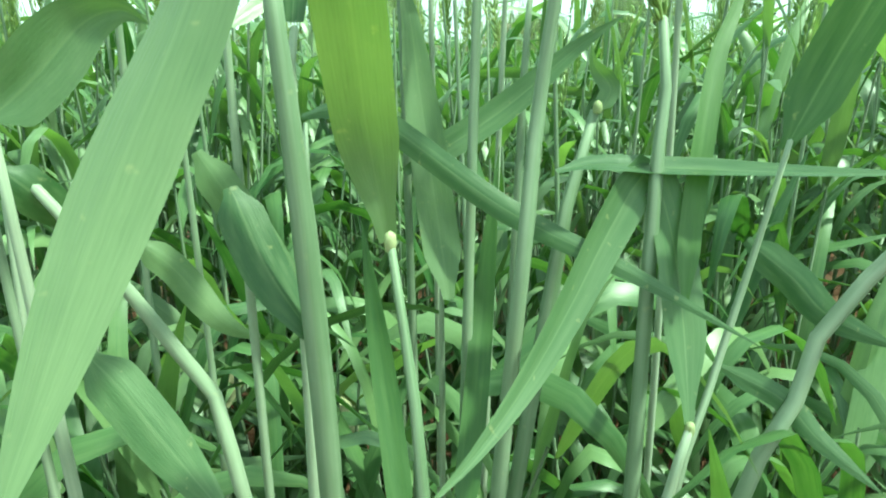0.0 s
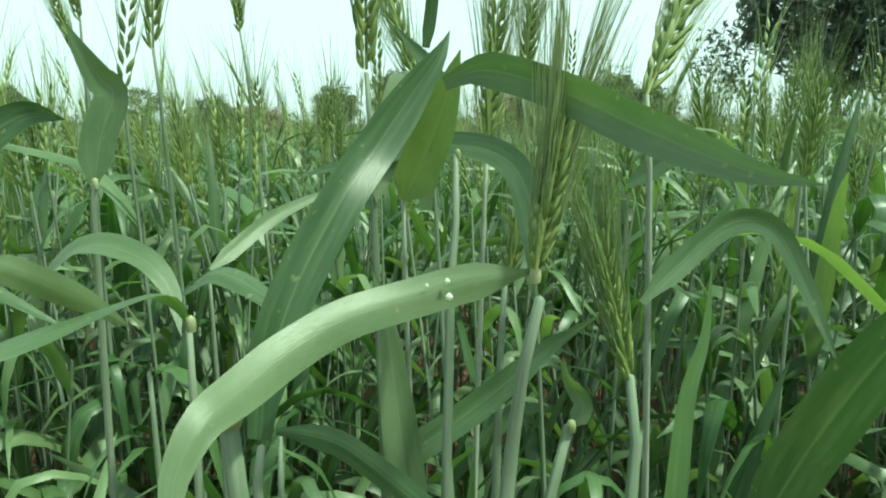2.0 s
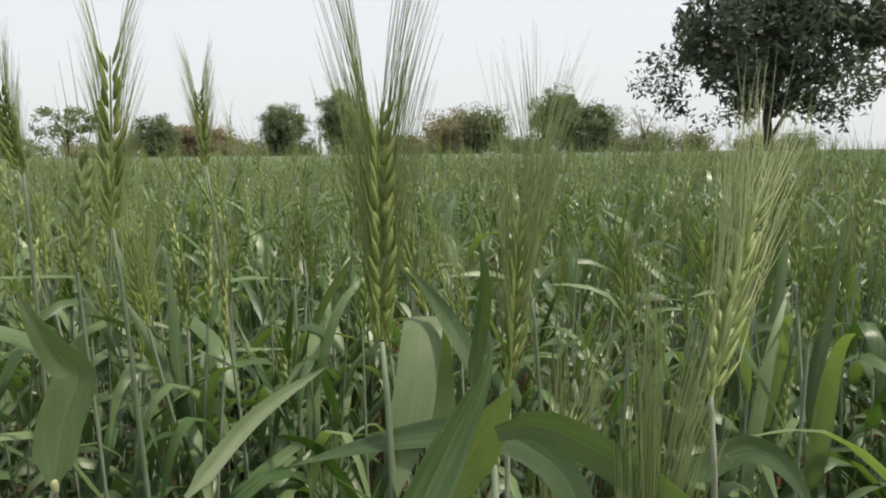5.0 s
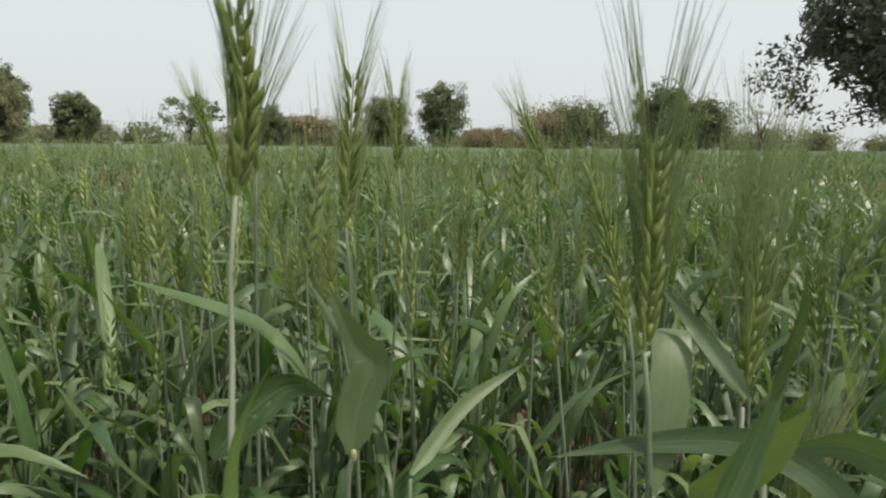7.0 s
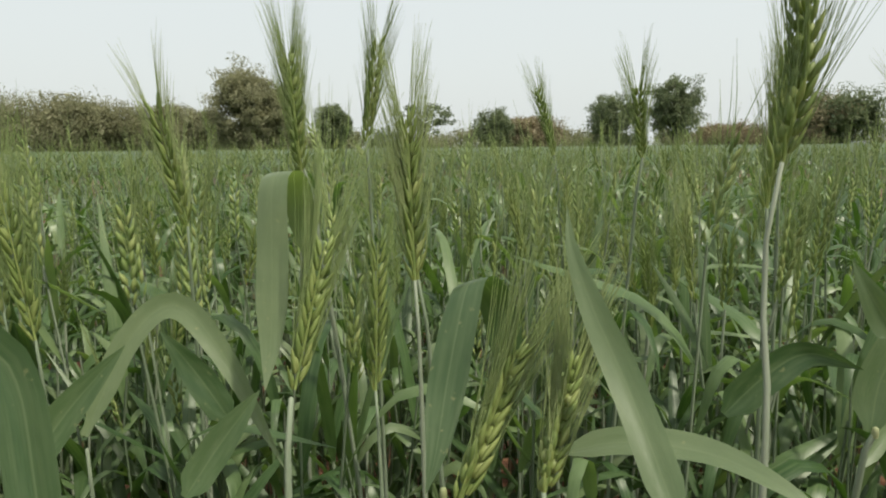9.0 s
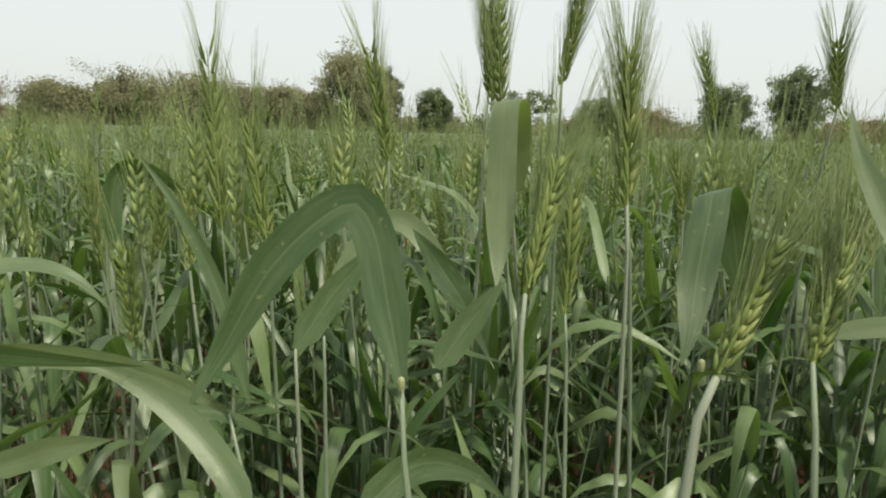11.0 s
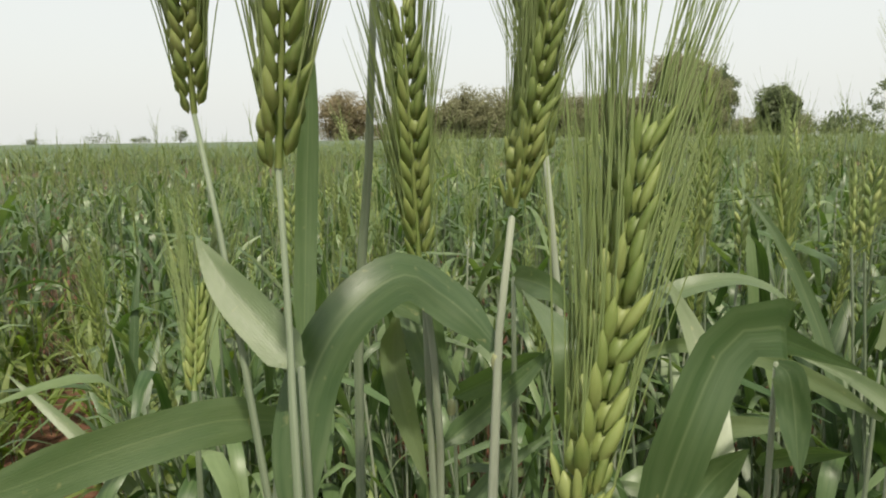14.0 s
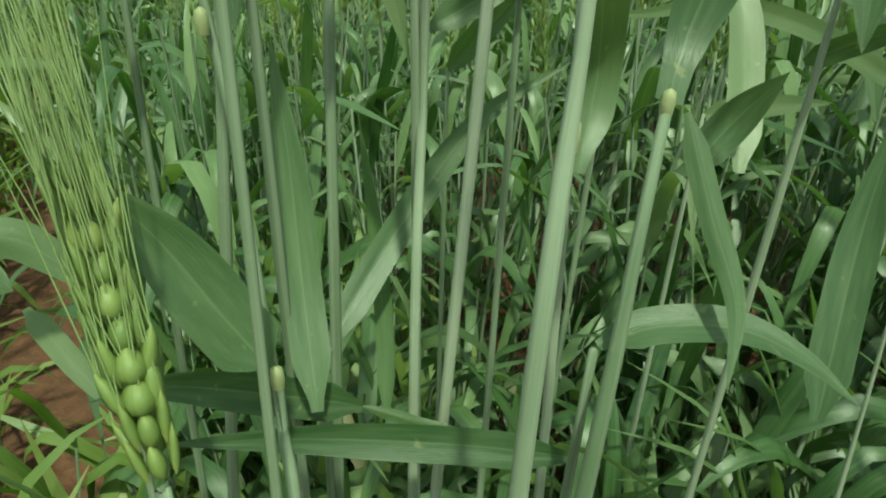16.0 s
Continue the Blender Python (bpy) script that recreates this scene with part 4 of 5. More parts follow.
stalk(p, [(0.170, 1.144, -0.020), (0.175, 1.139, 0.392), (0.201, 1.114, 0.783), (0.208, 1.107, 0.831)], 0.0024, 0.0019)
p = bearer("green wheat plant with a slender bearded ear")
spike(p, (0.547, 1.059, 0.728), (0.511, 1.078, 0.846), 0.0100, (0.56, -0.88, 0.17), awns=0.050, count=20, spread=0.22, bow=(0.000, 0.000, 0.000))
stalk(p, [(0.575, 1.021, -0.020), (0.572, 1.026, 0.338), (0.553, 1.051, 0.675), (0.547, 1.059, 0.728)], 0.0024, 0.0019)
p = bearer("green wheat plant with a slender bearded ear")
spike(p, (0.476, 1.406, 0.800), (0.424, 1.403, 0.907), 0.0110, (0.56, -0.88, 0.17), awns=0.050, count=20, spread=0.22, bow=(0.000, 0.000, 0.000))
stalk(p, [(0.517, 1.427, -0.020), (0.511, 1.425, 0.372), (0.484, 1.410, 0.744), (0.476, 1.406, 0.800)], 0.0024, 0.0019)
p = bearer("green wheat plant with a slender bearded ear")
spike(p, (0.622, 1.063, 0.752), (0.629, 1.072, 0.832), 0.0110, (0.56, -0.88, 0.17), awns=0.090, count=20, spread=0.22, bow=(0.000, 0.000, 0.000))
stalk(p, [(0.654, 1.037, -0.020), (0.650, 1.040, 0.351), (0.628, 1.058, 0.701), (0.622, 1.063, 0.752)], 0.0024, 0.0019)
p = bearer("wheat plant with a grey-green leaf folded straight down")
blade(p, [(0.049, 0.816, 0.758), (0.049, 0.810, 0.800), (0.055, 0.797, 0.824), (0.058, 0.782, 0.827), (0.062, 0.773, 0.813), (0.068, 0.765, 0.772), (0.079, 0.751, 0.725), (0.090, 0.735, 0.699)], 0.0215, (0.84, 0.55, -0.01), (0.84, 0.55, -0.01), blunt=0.3, fold=0.04, taper=0.72)
spike(p, (0.116, 0.735, 0.705), (0.111, 0.770, 0.786), 0.0135, (0.84, -0.63, 0.16), awns=0.095, count=20, spread=0.13, bow=(0.000, 0.000, -0.000))
stalk(p, [(0.156, 0.671, -0.020), (0.151, 0.679, 0.324), (0.124, 0.719, 0.648), (0.119, 0.725, 0.672), (0.116, 0.732, 0.701)], 0.0032, 0.0026)
p = bearer("wheat plant with a scarred grey leaf folded down")
blade(p, [(0.228, 0.791, 0.713), (0.221, 0.790, 0.751), (0.217, 0.782, 0.769), (0.215, 0.768, 0.774), (0.219, 0.751, 0.760), (0.222, 0.734, 0.731), (0.227, 0.717, 0.706), (0.228, 0.707, 0.691)], 0.0195, (0.84, 0.55, -0.01), (0.84, 0.52, -0.15), blunt=0.3, fold=0.04, taper=0.7)
spike(p, (0.246, 0.706, 0.693), (0.256, 0.740, 0.753), 0.0125, (0.84, -0.62, 0.17), awns=0.085, count=18, spread=0.16, bow=(0.000, 0.000, -0.000))
stalk(p, [(0.232, 0.645, -0.020), (0.234, 0.652, 0.314), (0.242, 0.689, 0.628), (0.240, 0.706, 0.690), (0.246, 0.704, 0.691)], 0.0036, 0.0032)
ring(p, (0.238, 0.706, 0.695), 0.0018)
p = bearer("green wheat plant with a full bearded ear")
spike(p, (-0.134, 0.841, 0.773), (-0.146, 0.825, 0.883), 0.0130, (0.84, -0.63, 0.16), awns=0.060, count=20, spread=0.20, bow=(0.000, 0.000, -0.000))
stalk(p, [(-0.141, 0.845, -0.020), (-0.140, 0.844, 0.360), (-0.135, 0.841, 0.719), (-0.134, 0.841, 0.773)], 0.0024, 0.0019)
p = bearer("green wheat plant with a full bearded ear")
spike(p, (0.135, 0.829, 0.754), (0.121, 0.843, 0.853), 0.0110, (0.84, -0.63, 0.16), awns=0.070, count=20, spread=0.20, bow=(0.000, 0.000, -0.000))
stalk(p, [(0.160, 0.811, -0.020), (0.157, 0.813, 0.349), (0.141, 0.825, 0.697), (0.135, 0.829, 0.754)], 0.0024, 0.0019)
p = bearer("green wheat plant with a full bearded ear")
spike(p, (0.015, 0.924, 0.849), (0.029, 0.927, 0.932), 0.0120, (0.84, -0.63, 0.16), awns=0.050, count=20, spread=0.20, bow=(0.000, 0.000, -0.000))
stalk(p, [(-0.002, 0.963, -0.020), (-0.000, 0.958, 0.396), (0.011, 0.932, 0.793), (0.015, 0.924, 0.849)], 0.0024, 0.0019)
p = bearer("green wheat plant with a full bearded ear")
spike(p, (0.073, 0.858, 0.651), (0.056, 0.886, 0.766), 0.0125, (0.84, -0.63, 0.16), awns=0.060, count=20, spread=0.20, bow=(0.000, 0.000, -0.000))
stalk(p, [(0.119, 0.817, -0.020), (0.113, 0.822, 0.300), (0.083, 0.849, 0.599), (0.073, 0.858, 0.651)], 0.0024, 0.0019)
p = bearer("green wheat plant with a full bearded ear")
spike(p, (0.283, 0.710, 0.708), (0.284, 0.734, 0.755), 0.0115, (0.84, -0.63, 0.16), awns=0.060, count=20, spread=0.20, bow=(0.000, 0.000, -0.000))
stalk(p, [(0.338, 0.644, -0.020), (0.331, 0.652, 0.333), (0.292, 0.694, 0.666), (0.283, 0.710, 0.708)], 0.0024, 0.0019)
p = bearer("green wheat plant with a full bearded ear")
spike(p, (0.211, 1.269, 0.665), (0.203, 1.281, 0.744), 0.0100, (0.84, -0.63, 0.16), awns=0.060, count=20, spread=0.20, bow=(0.000, 0.000, -0.000))
stalk(p, [(0.249, 1.260, -0.020), (0.244, 1.261, 0.306), (0.220, 1.267, 0.612), (0.211, 1.269, 0.665)], 0.0024, 0.0019)
p = bearer("green wheat plant with a full bearded ear")
spike(p, (0.020, 1.334, 0.830), (-0.001, 1.321, 0.921), 0.0125, (0.84, -0.63, 0.16), awns=0.050, count=20, spread=0.20, bow=(0.000, 0.000, -0.000))
stalk(p, [(0.041, 1.385, -0.020), (0.038, 1.378, 0.387), (0.024, 1.344, 0.774), (0.020, 1.334, 0.830)], 0.0024, 0.0019)
p = bearer("green wheat plant with a full bearded ear")
spike(p, (-0.168, 0.718, 0.691), (-0.185, 0.713, 0.808), 0.0130, (0.96, -0.41, 0.20), awns=0.070, count=20, spread=0.20, bow=(0.000, 0.000, -0.000))
stalk(p, [(-0.150, 0.717, -0.020), (-0.152, 0.717, 0.317), (-0.164, 0.718, 0.634), (-0.168, 0.718, 0.691)], 0.0024, 0.0019)
p = bearer("green wheat plant with a full bearded ear")
spike(p, (-0.324, 0.754, 0.686), (-0.332, 0.750, 0.889), 0.0130, (0.96, -0.41, 0.20), awns=0.060, count=20, spread=0.20, bow=(0.000, 0.000, -0.000))
stalk(p, [(-0.315, 0.760, -0.020), (-0.316, 0.759, 0.314), (-0.322, 0.755, 0.629), (-0.324, 0.754, 0.686)], 0.0024, 0.0019)
p = bearer("green wheat plant with a full bearded ear")
spike(p, (0.127, 0.844, 0.751), (0.121, 0.841, 0.862), 0.0120, (0.96, -0.41, 0.20), awns=0.060, count=20, spread=0.20, bow=(0.000, 0.000, -0.000))
stalk(p, [(0.156, 0.864, -0.020), (0.152, 0.862, 0.349), (0.133, 0.848, 0.698), (0.127, 0.844, 0.751)], 0.0024, 0.0019)
p = bearer("green wheat plant with a full bearded ear")
spike(p, (-0.021, 0.879, 0.820), (-0.021, 0.871, 0.916), 0.0120, (1.03, -0.20, 0.17), awns=0.060, count=20, spread=0.20, bow=(0.000, 0.000, 0.000))
stalk(p, [(-0.002, 0.943, -0.020), (-0.004, 0.934, 0.386), (-0.017, 0.890, 0.772), (-0.021, 0.879, 0.820)], 0.0024, 0.0019)
p = bearer("green wheat plant with a full bearded ear")
spike(p, (-0.066, 0.922, 0.832), (-0.067, 0.916, 0.907), 0.0110, (1.03, -0.20, 0.17), awns=0.050, count=20, spread=0.20, bow=(0.000, 0.000, 0.000))
stalk(p, [(-0.050, 0.992, -0.020), (-0.052, 0.982, 0.391), (-0.063, 0.934, 0.783), (-0.066, 0.922, 0.832)], 0.0024, 0.0019)
p = bearer("green wheat plant with a full bearded ear")
spike(p, (-0.076, 0.929, 0.846), (-0.076, 0.922, 0.932), 0.0120, (0.76, -0.72, 0.15), awns=0.060, count=20, spread=0.20, bow=(0.000, 0.000, -0.000))
stalk(p, [(-0.108, 0.950, -0.020), (-0.104, 0.947, 0.397), (-0.082, 0.933, 0.794), (-0.076, 0.929, 0.846)], 0.0024, 0.0019)
p = bearer("wheat plant with a long leaf leaning across")
blade(p, [(0.339, 0.692, 0.720), (0.313, 0.716, 0.755), (0.295, 0.725, 0.782), (0.284, 0.731, 0.803), (0.279, 0.737, 0.819)], 0.0130, (0.83, 0.39, 0.38), (0.89, 0.39, 0.25))
blade(p, [(0.279, 0.736, 0.712), (0.303, 0.743, 0.721), (0.336, 0.746, 0.724), (0.362, 0.738, 0.722), (0.380, 0.732, 0.716)], 0.0150, (0.24, -0.89, -0.39), (0.33, 0.87, 0.36))
stalk(p, [(0.340, 0.691, -0.020), (0.340, 0.691, 0.360), (0.340, 0.691, 0.719)], 0.0024, 0.0019)
p = bearer("wheat plant with a wide flag leaf arching to the ground")
blade(p, [(0.154, 0.585, 0.696), (0.138, 0.591, 0.727), (0.123, 0.595, 0.759), (0.109, 0.590, 0.769), (0.087, 0.566, 0.741), (0.074, 0.543, 0.697), (0.074, 0.526, 0.675)], 0.0200, (0.69, 0.69, 0.24), (0.62, 0.60, -0.51), blunt=0.3, taper=0.62)
stalk(p, [(0.218, 0.540, -0.020), (0.210, 0.546, 0.322), (0.170, 0.575, 0.644), (0.162, 0.579, 0.666), (0.154, 0.585, 0.696)], 0.0022, 0.0018)
ring(p, (0.157, 0.582, 0.698), 0.0018)
p = bearer("wheat plant with an arched dark leaf")
blade(p, [(-0.053, 0.695, 0.648), (-0.047, 0.728, 0.708), (-0.026, 0.753, 0.732), (0.015, 0.761, 0.700), (0.070, 0.764, 0.627)], 0.0190, (0.76, 0.41, -0.50), (0.76, 0.41, -0.50))
stalk(p, [(-0.049, 0.694, -0.020), (-0.049, 0.694, 0.320), (-0.049, 0.694, 0.640)], 0.0024, 0.0019)
p = bearer("wheat plant with a level leaf bending at its tip")
blade(p, [(-0.020, 0.408, 0.719), (-0.012, 0.432, 0.724), (-0.002, 0.461, 0.735), (0.006, 0.487, 0.738), (0.019, 0.502, 0.732), (0.027, 0.514, 0.716)], 0.0150, (0.89, -0.18, -0.42), (-0.57, 0.72, 0.39))
blade(p, [(-0.007, 0.603, 0.629), (-0.039, 0.603, 0.693), (-0.065, 0.591, 0.747), (-0.094, 0.577, 0.785)], 0.0105, (0.55, 0.76, 0.34), (0.48, 0.73, 0.49))
stalk(p, [(-0.020, 0.406, -0.020), (-0.020, 0.406, 0.358), (-0.020, 0.406, 0.716)], 0.0024, 0.0019)
p = bearer("wheat plant with a pointed leaf standing across others")
blade(p, [(0.075, 0.420, 0.637), (0.055, 0.432, 0.664), (0.029, 0.446, 0.693), (0.010, 0.449, 0.716), (-0.010, 0.443, 0.745)], 0.0170, (0.38, 0.92, -0.12), (0.25, 0.94, 0.25))
blade(p, [(0.049, 0.559, 0.656), (0.026, 0.539, 0.671), (0.009, 0.503, 0.689), (-0.004, 0.456, 0.698), (-0.003, 0.412, 0.693), (-0.008, 0.385, 0.694)], 0.0115, (-0.10, 0.17, 0.98), (-0.10, 0.17, 0.98))
stalk(p, [(0.111, 0.554, -0.020), (0.104, 0.555, 0.305), (0.066, 0.558, 0.611), (0.051, 0.559, 0.655)], 0.0024, 0.0012)
p = bearer("wheat plant with a small arched flag leaf")
blade(p, [(-0.316, 0.631, 0.679), (-0.321, 0.640, 0.742), (-0.315, 0.656, 0.762), (-0.300, 0.683, 0.749), (-0.271, 0.721, 0.706)], 0.0190, (0.60, 0.72, -0.33), (0.55, 0.55, -0.63))
stalk(p, [(-0.314, 0.630, -0.020), (-0.314, 0.630, 0.333), (-0.314, 0.630, 0.667)], 0.0024, 0.0019)
p = bearer("wheat plant with bearded ear on a pale bent stalk")
spike(p, (0.049, 0.334, 0.815), (0.047, 0.328, 0.885), 0.0150, (1.03, -0.20, 0.17), awns=0.060, count=24, spread=0.20, bow=(0.000, 0.000, 0.000))
stalk(p, [(0.127, 0.325, -0.020), (0.119, 0.326, 0.347), (0.078, 0.331, 0.695), (0.063, 0.335, 0.741), (0.053, 0.336, 0.781), (0.050, 0.336, 0.804), (0.049, 0.334, 0.815)], 0.0024, 0.0021)
ring(p, (0.070, 0.335, 0.714), 0.0018)
blade(p, [(0.095, 0.328, 0.651), (0.082, 0.338, 0.686), (0.112, 0.313, 0.742), (0.106, 0.311, 0.756), (0.062, 0.317, 0.761)], 0.0170, (0.08, 0.99, 0.14), (0.07, 1.00, -0.03), blunt=0.3, taper=0.5)
p = bearer("wheat plant with a broad leaf folded over, midrib pale")
blade(p, [(0.160, 0.308, 0.693), (0.150, 0.318, 0.708), (0.152, 0.327, 0.741), (0.149, 0.341, 0.762), (0.152, 0.350, 0.768), (0.153, 0.360, 0.766), (0.114, 0.398, 0.748), (0.087, 0.443, 0.729), (0.072, 0.510, 0.701)], 0.0172, (0.49, 0.84, -0.24), (0.17, 0.39, 0.91), blunt=0.35, taper=0.34)
stalk(p, [(0.225, 0.252, -0.020), (0.217, 0.259, 0.315), (0.178, 0.294, 0.631), (0.166, 0.303, 0.662), (0.160, 0.308, 0.691)], 0.0026, 0.0023)
ring(p, (0.160, 0.308, 0.693), 0.0018)
blade(p, [(0.155, 0.318, 0.689), (0.168, 0.320, 0.669), (0.182, 0.321, 0.651), (0.192, 0.315, 0.635)], 0.0060, (0.47, 0.79, 0.41), (0.56, 0.77, 0.30))
p = bearer("wheat plant with bearded ear and a broad arching flag leaf")
spike(p, (0.108, 0.292, 0.801), (0.113, 0.302, 0.873), 0.0125, (1.04, 0.02, 0.17), awns=0.060, count=24, spread=0.13, bow=(0.000, 0.000, -0.000))
stalk(p, [(0.152, 0.250, -0.020), (0.147, 0.255, 0.355), (0.121, 0.279, 0.710), (0.112, 0.284, 0.752), (0.108, 0.289, 0.777), (0.108, 0.291, 0.798)], 0.0022, 0.0019)
ring(p, (0.112, 0.284, 0.752), 0.0018)
blade(p, [(0.103, 0.288, 0.753), (0.099, 0.281, 0.762), (0.094, 0.271, 0.771), (0.095, 0.258, 0.779), (0.101, 0.240, 0.771), (0.105, 0.227, 0.754), (0.112, 0.220, 0.730), (0.122, 0.218, 0.703)], 0.0170, (0.39, 0.39, -0.83), (0.33, 0.94, -0.00), blunt=0.35, taper=0.74)
p = bearer("wheat plant with bearded ear of plump grains")
spike(p, (0.183, 0.271, 0.739), (0.169, 0.293, 0.823), 0.0135, (1.04, 0.03, 0.22), awns=0.070, count=26, spread=0.16, bow=(0.000, 0.000, -0.000))
stalk(p, [(0.235, 0.244, -0.020), (0.229, 0.247, 0.330), (0.198, 0.262, 0.659), (0.187, 0.269, 0.684), (0.180, 0.273, 0.711), (0.178, 0.276, 0.732), (0.184, 0.270, 0.737)], 0.0022, 0.0020)
ring(p, (0.182, 0.272, 0.694), 0.0018)
p = bearer("wheat plant with bearded ear yellowing at its foot")
spike(p, (0.076, 0.269, 0.779), (0.075, 0.265, 0.867), 0.0135, (1.04, 0.02, 0.17), awns=0.060, count=26, spread=0.14, bow=(0.000, 0.000, -0.000))
stalk(p, [(0.149, 0.259, -0.020), (0.143, 0.260, 0.295), (0.114, 0.264, 0.590), (0.075, 0.276, 0.672), (0.087, 0.272, 0.732), (0.081, 0.270, 0.755), (0.076, 0.270, 0.778)], 0.0022, 0.0019)
ring(p, (0.078, 0.280, 0.722), 0.0018)
blade(p, [(0.076, 0.275, 0.726), (0.064, 0.270, 0.750), (0.056, 0.265, 0.758), (0.058, 0.265, 0.722)], 0.0120, (0.22, 0.88, 0.42), (0.28, 0.93, -0.25))
p = bearer("wheat plant with bearded ear on a bent stalk")
spike(p, (0.139, 0.218, 0.817), (0.146, 0.223, 0.882), 0.0130, (1.04, 0.02, 0.17), awns=0.060, count=22, spread=0.20, bow=(0.000, 0.000, -0.000))
stalk(p, [(0.205, 0.215, -0.020), (0.196, 0.215, 0.371), (0.155, 0.217, 0.741), (0.147, 0.218, 0.762), (0.141, 0.218, 0.788), (0.140, 0.218, 0.806), (0.139, 0.218, 0.817)], 0.0013, 0.0012)
p = bearer("wheat plant with bearded ear bowed on a thin bluish stalk")
spike(p, (0.074, 0.197, 0.832), (0.085, 0.197, 0.889), 0.0125, (1.04, 0.02, 0.17), awns=0.060, count=22, spread=0.16, bow=(0.000, 0.000, -0.000))
stalk(p, [(0.178, 0.238, -0.020), (0.170, 0.234, 0.322), (0.130, 0.217, 0.643), (0.114, 0.215, 0.680), (0.110, 0.212, 0.704), (0.102, 0.206, 0.766), (0.084, 0.201, 0.806), (0.074, 0.197, 0.832)], 0.0019, 0.0013)
ring(p, (0.114, 0.211, 0.704), 0.0018)
p = bearer("tall smooth wheat stem reaching up")
stalk(p, [(0.073, 0.235, -0.020), (0.072, 0.237, 0.297), (0.068, 0.244, 0.594), (0.039, 0.252, 0.739), (0.043, 0.258, 0.811), (0.060, 0.260, 0.895)], 0.0026, 0.0021)
spike(p, (0.060, 0.260, 0.895), (0.078, 0.258, 0.937), 0.0125, (1.04, 0.02, 0.17), awns=0.050, count=18, spread=0.22, bow=(0.000, 0.000, -0.000))
p = bearer("wheat plant with a pale rolled leaf held out level")
blade(p, [(0.084, 0.215, 0.730), (0.087, 0.198, 0.734), (0.094, 0.179, 0.735), (0.102, 0.162, 0.735), (0.111, 0.148, 0.735), (0.120, 0.135, 0.737)], 0.0152, (-0.23, 0.18, 0.96), (-0.25, -0.02, 0.97), blunt=0.6, taper=0.72, fold=0.1)
stalk(p, [(0.098, 0.179, -0.020), (0.095, 0.185, 0.349), (0.078, 0.214, 0.699), (0.075, 0.219, 0.724)], 0.0026, 0.0022)
p = bearer("wheat plant with upright pale sheaths and leaves")
blade(p, [(0.138, 0.229, 0.602), (0.114, 0.229, 0.631), (0.097, 0.229, 0.663), (0.086, 0.227, 0.697)], 0.0115, (0.06, 1.00, 0.04), (0.05, 1.00, 0.05))
blade(p, [(0.049, 0.228, 0.737), (0.037, 0.233, 0.789), (0.037, 0.237, 0.855), (0.048, 0.230, 0.893)], 0.0090, (0.10, 0.99, -0.07), (0.11, 0.99, 0.02))
blade(p, [(0.071, 0.239, 0.572), (0.041, 0.277, 0.610), (0.025, 0.317, 0.651), (0.026, 0.359, 0.676)], 0.0135, (0.45, 0.75, -0.48), (0.46, 0.60, -0.65))
blade(p, [(0.056, 0.283, 0.694), (0.052, 0.311, 0.709), (0.053, 0.340, 0.732)], 0.0110, (0.33, 0.53, -0.78), (0.33, 0.53, -0.78))
blade(p, [(0.072, 0.264, 0.531), (0.044, 0.269, 0.565), (0.020, 0.270, 0.603), (-0.000, 0.267, 0.650)], 0.0085, (0.18, 0.98, 0.06), (0.15, 0.98, 0.10), mat=6)
stalk(p, [(0.076, 0.237, -0.020), (0.076, 0.237, 0.283), (0.076, 0.237, 0.566)], 0.0026, 0.0022)
p = bearer("wheat plant with an arching low leaf")
blade(p, [(0.171, 0.294, 0.637), (0.172, 0.309, 0.641), (0.179, 0.327, 0.642), (0.189, 0.339, 0.638), (0.200, 0.348, 0.630)], 0.0110, (0.93, -0.19, -0.31), (-0.55, 0.76, 0.35))
blade(p, [(0.149, 0.417, 0.562), (0.121, 0.442, 0.626), (0.110, 0.453, 0.678)], 0.0160, (0.79, 0.60, 0.08), (0.79, 0.60, 0.08))
stalk(p, [(0.171, 0.293, -0.020), (0.171, 0.293, 0.318), (0.171, 0.293, 0.636)], 0.0024, 0.0019)
p = bearer("wheat plant with crossing broad low leaves")
blade(p, [(0.152, 0.218, 0.630), (0.147, 0.208, 0.645), (0.142, 0.197, 0.663), (0.142, 0.186, 0.678)], 0.0165, (-0.35, 0.83, 0.43), (-0.37, 0.79, 0.48), blunt=0.15)
blade(p, [(0.163, 0.299, 0.590), (0.151, 0.266, 0.592), (0.144, 0.226, 0.598), (0.145, 0.189, 0.607)], 0.0110, (-0.42, 0.19, 0.89), (-0.44, 0.14, 0.89))
blade(p, [(0.126, 0.244, 0.590), (0.123, 0.220, 0.597), (0.124, 0.190, 0.608), (0.128, 0.170, 0.610)], 0.0125, (-0.39, 0.27, 0.88), (-0.39, 0.27, 0.88))
blade(p, [(0.126, 0.244, 0.590), (0.135, 0.264, 0.585), (0.149, 0.289, 0.582)], 0.0040, (-0.39, 0.27, 0.88), (-0.39, 0.27, 0.88))
stalk(p, [(0.140, 0.226, -0.020), (0.143, 0.225, 0.294), (0.154, 0.220, 0.588), (0.144, 0.219, 0.604), (0.157, 0.219, 0.632)], 0.0024, 0.0022)
ring(p, (0.157, 0.219, 0.632), 0.0018)
p = bearer("wheat plant with bearded ear leaning towards the path")
spike(p, (0.182, 0.197, 0.633), (0.152, 0.187, 0.684), 0.0150, (-0.11, 0.99, -0.17), awns=0.050, count=20, spread=0.14, bow=(0.000, 0.000, 0.000))
stalk(p, [(0.226, 0.204, -0.020), (0.220, 0.203, 0.312), (0.189, 0.198, 0.624), (0.183, 0.198, 0.632)], 0.0024, 0.0020)
p = bearer("low wheat leaves over bare earth")
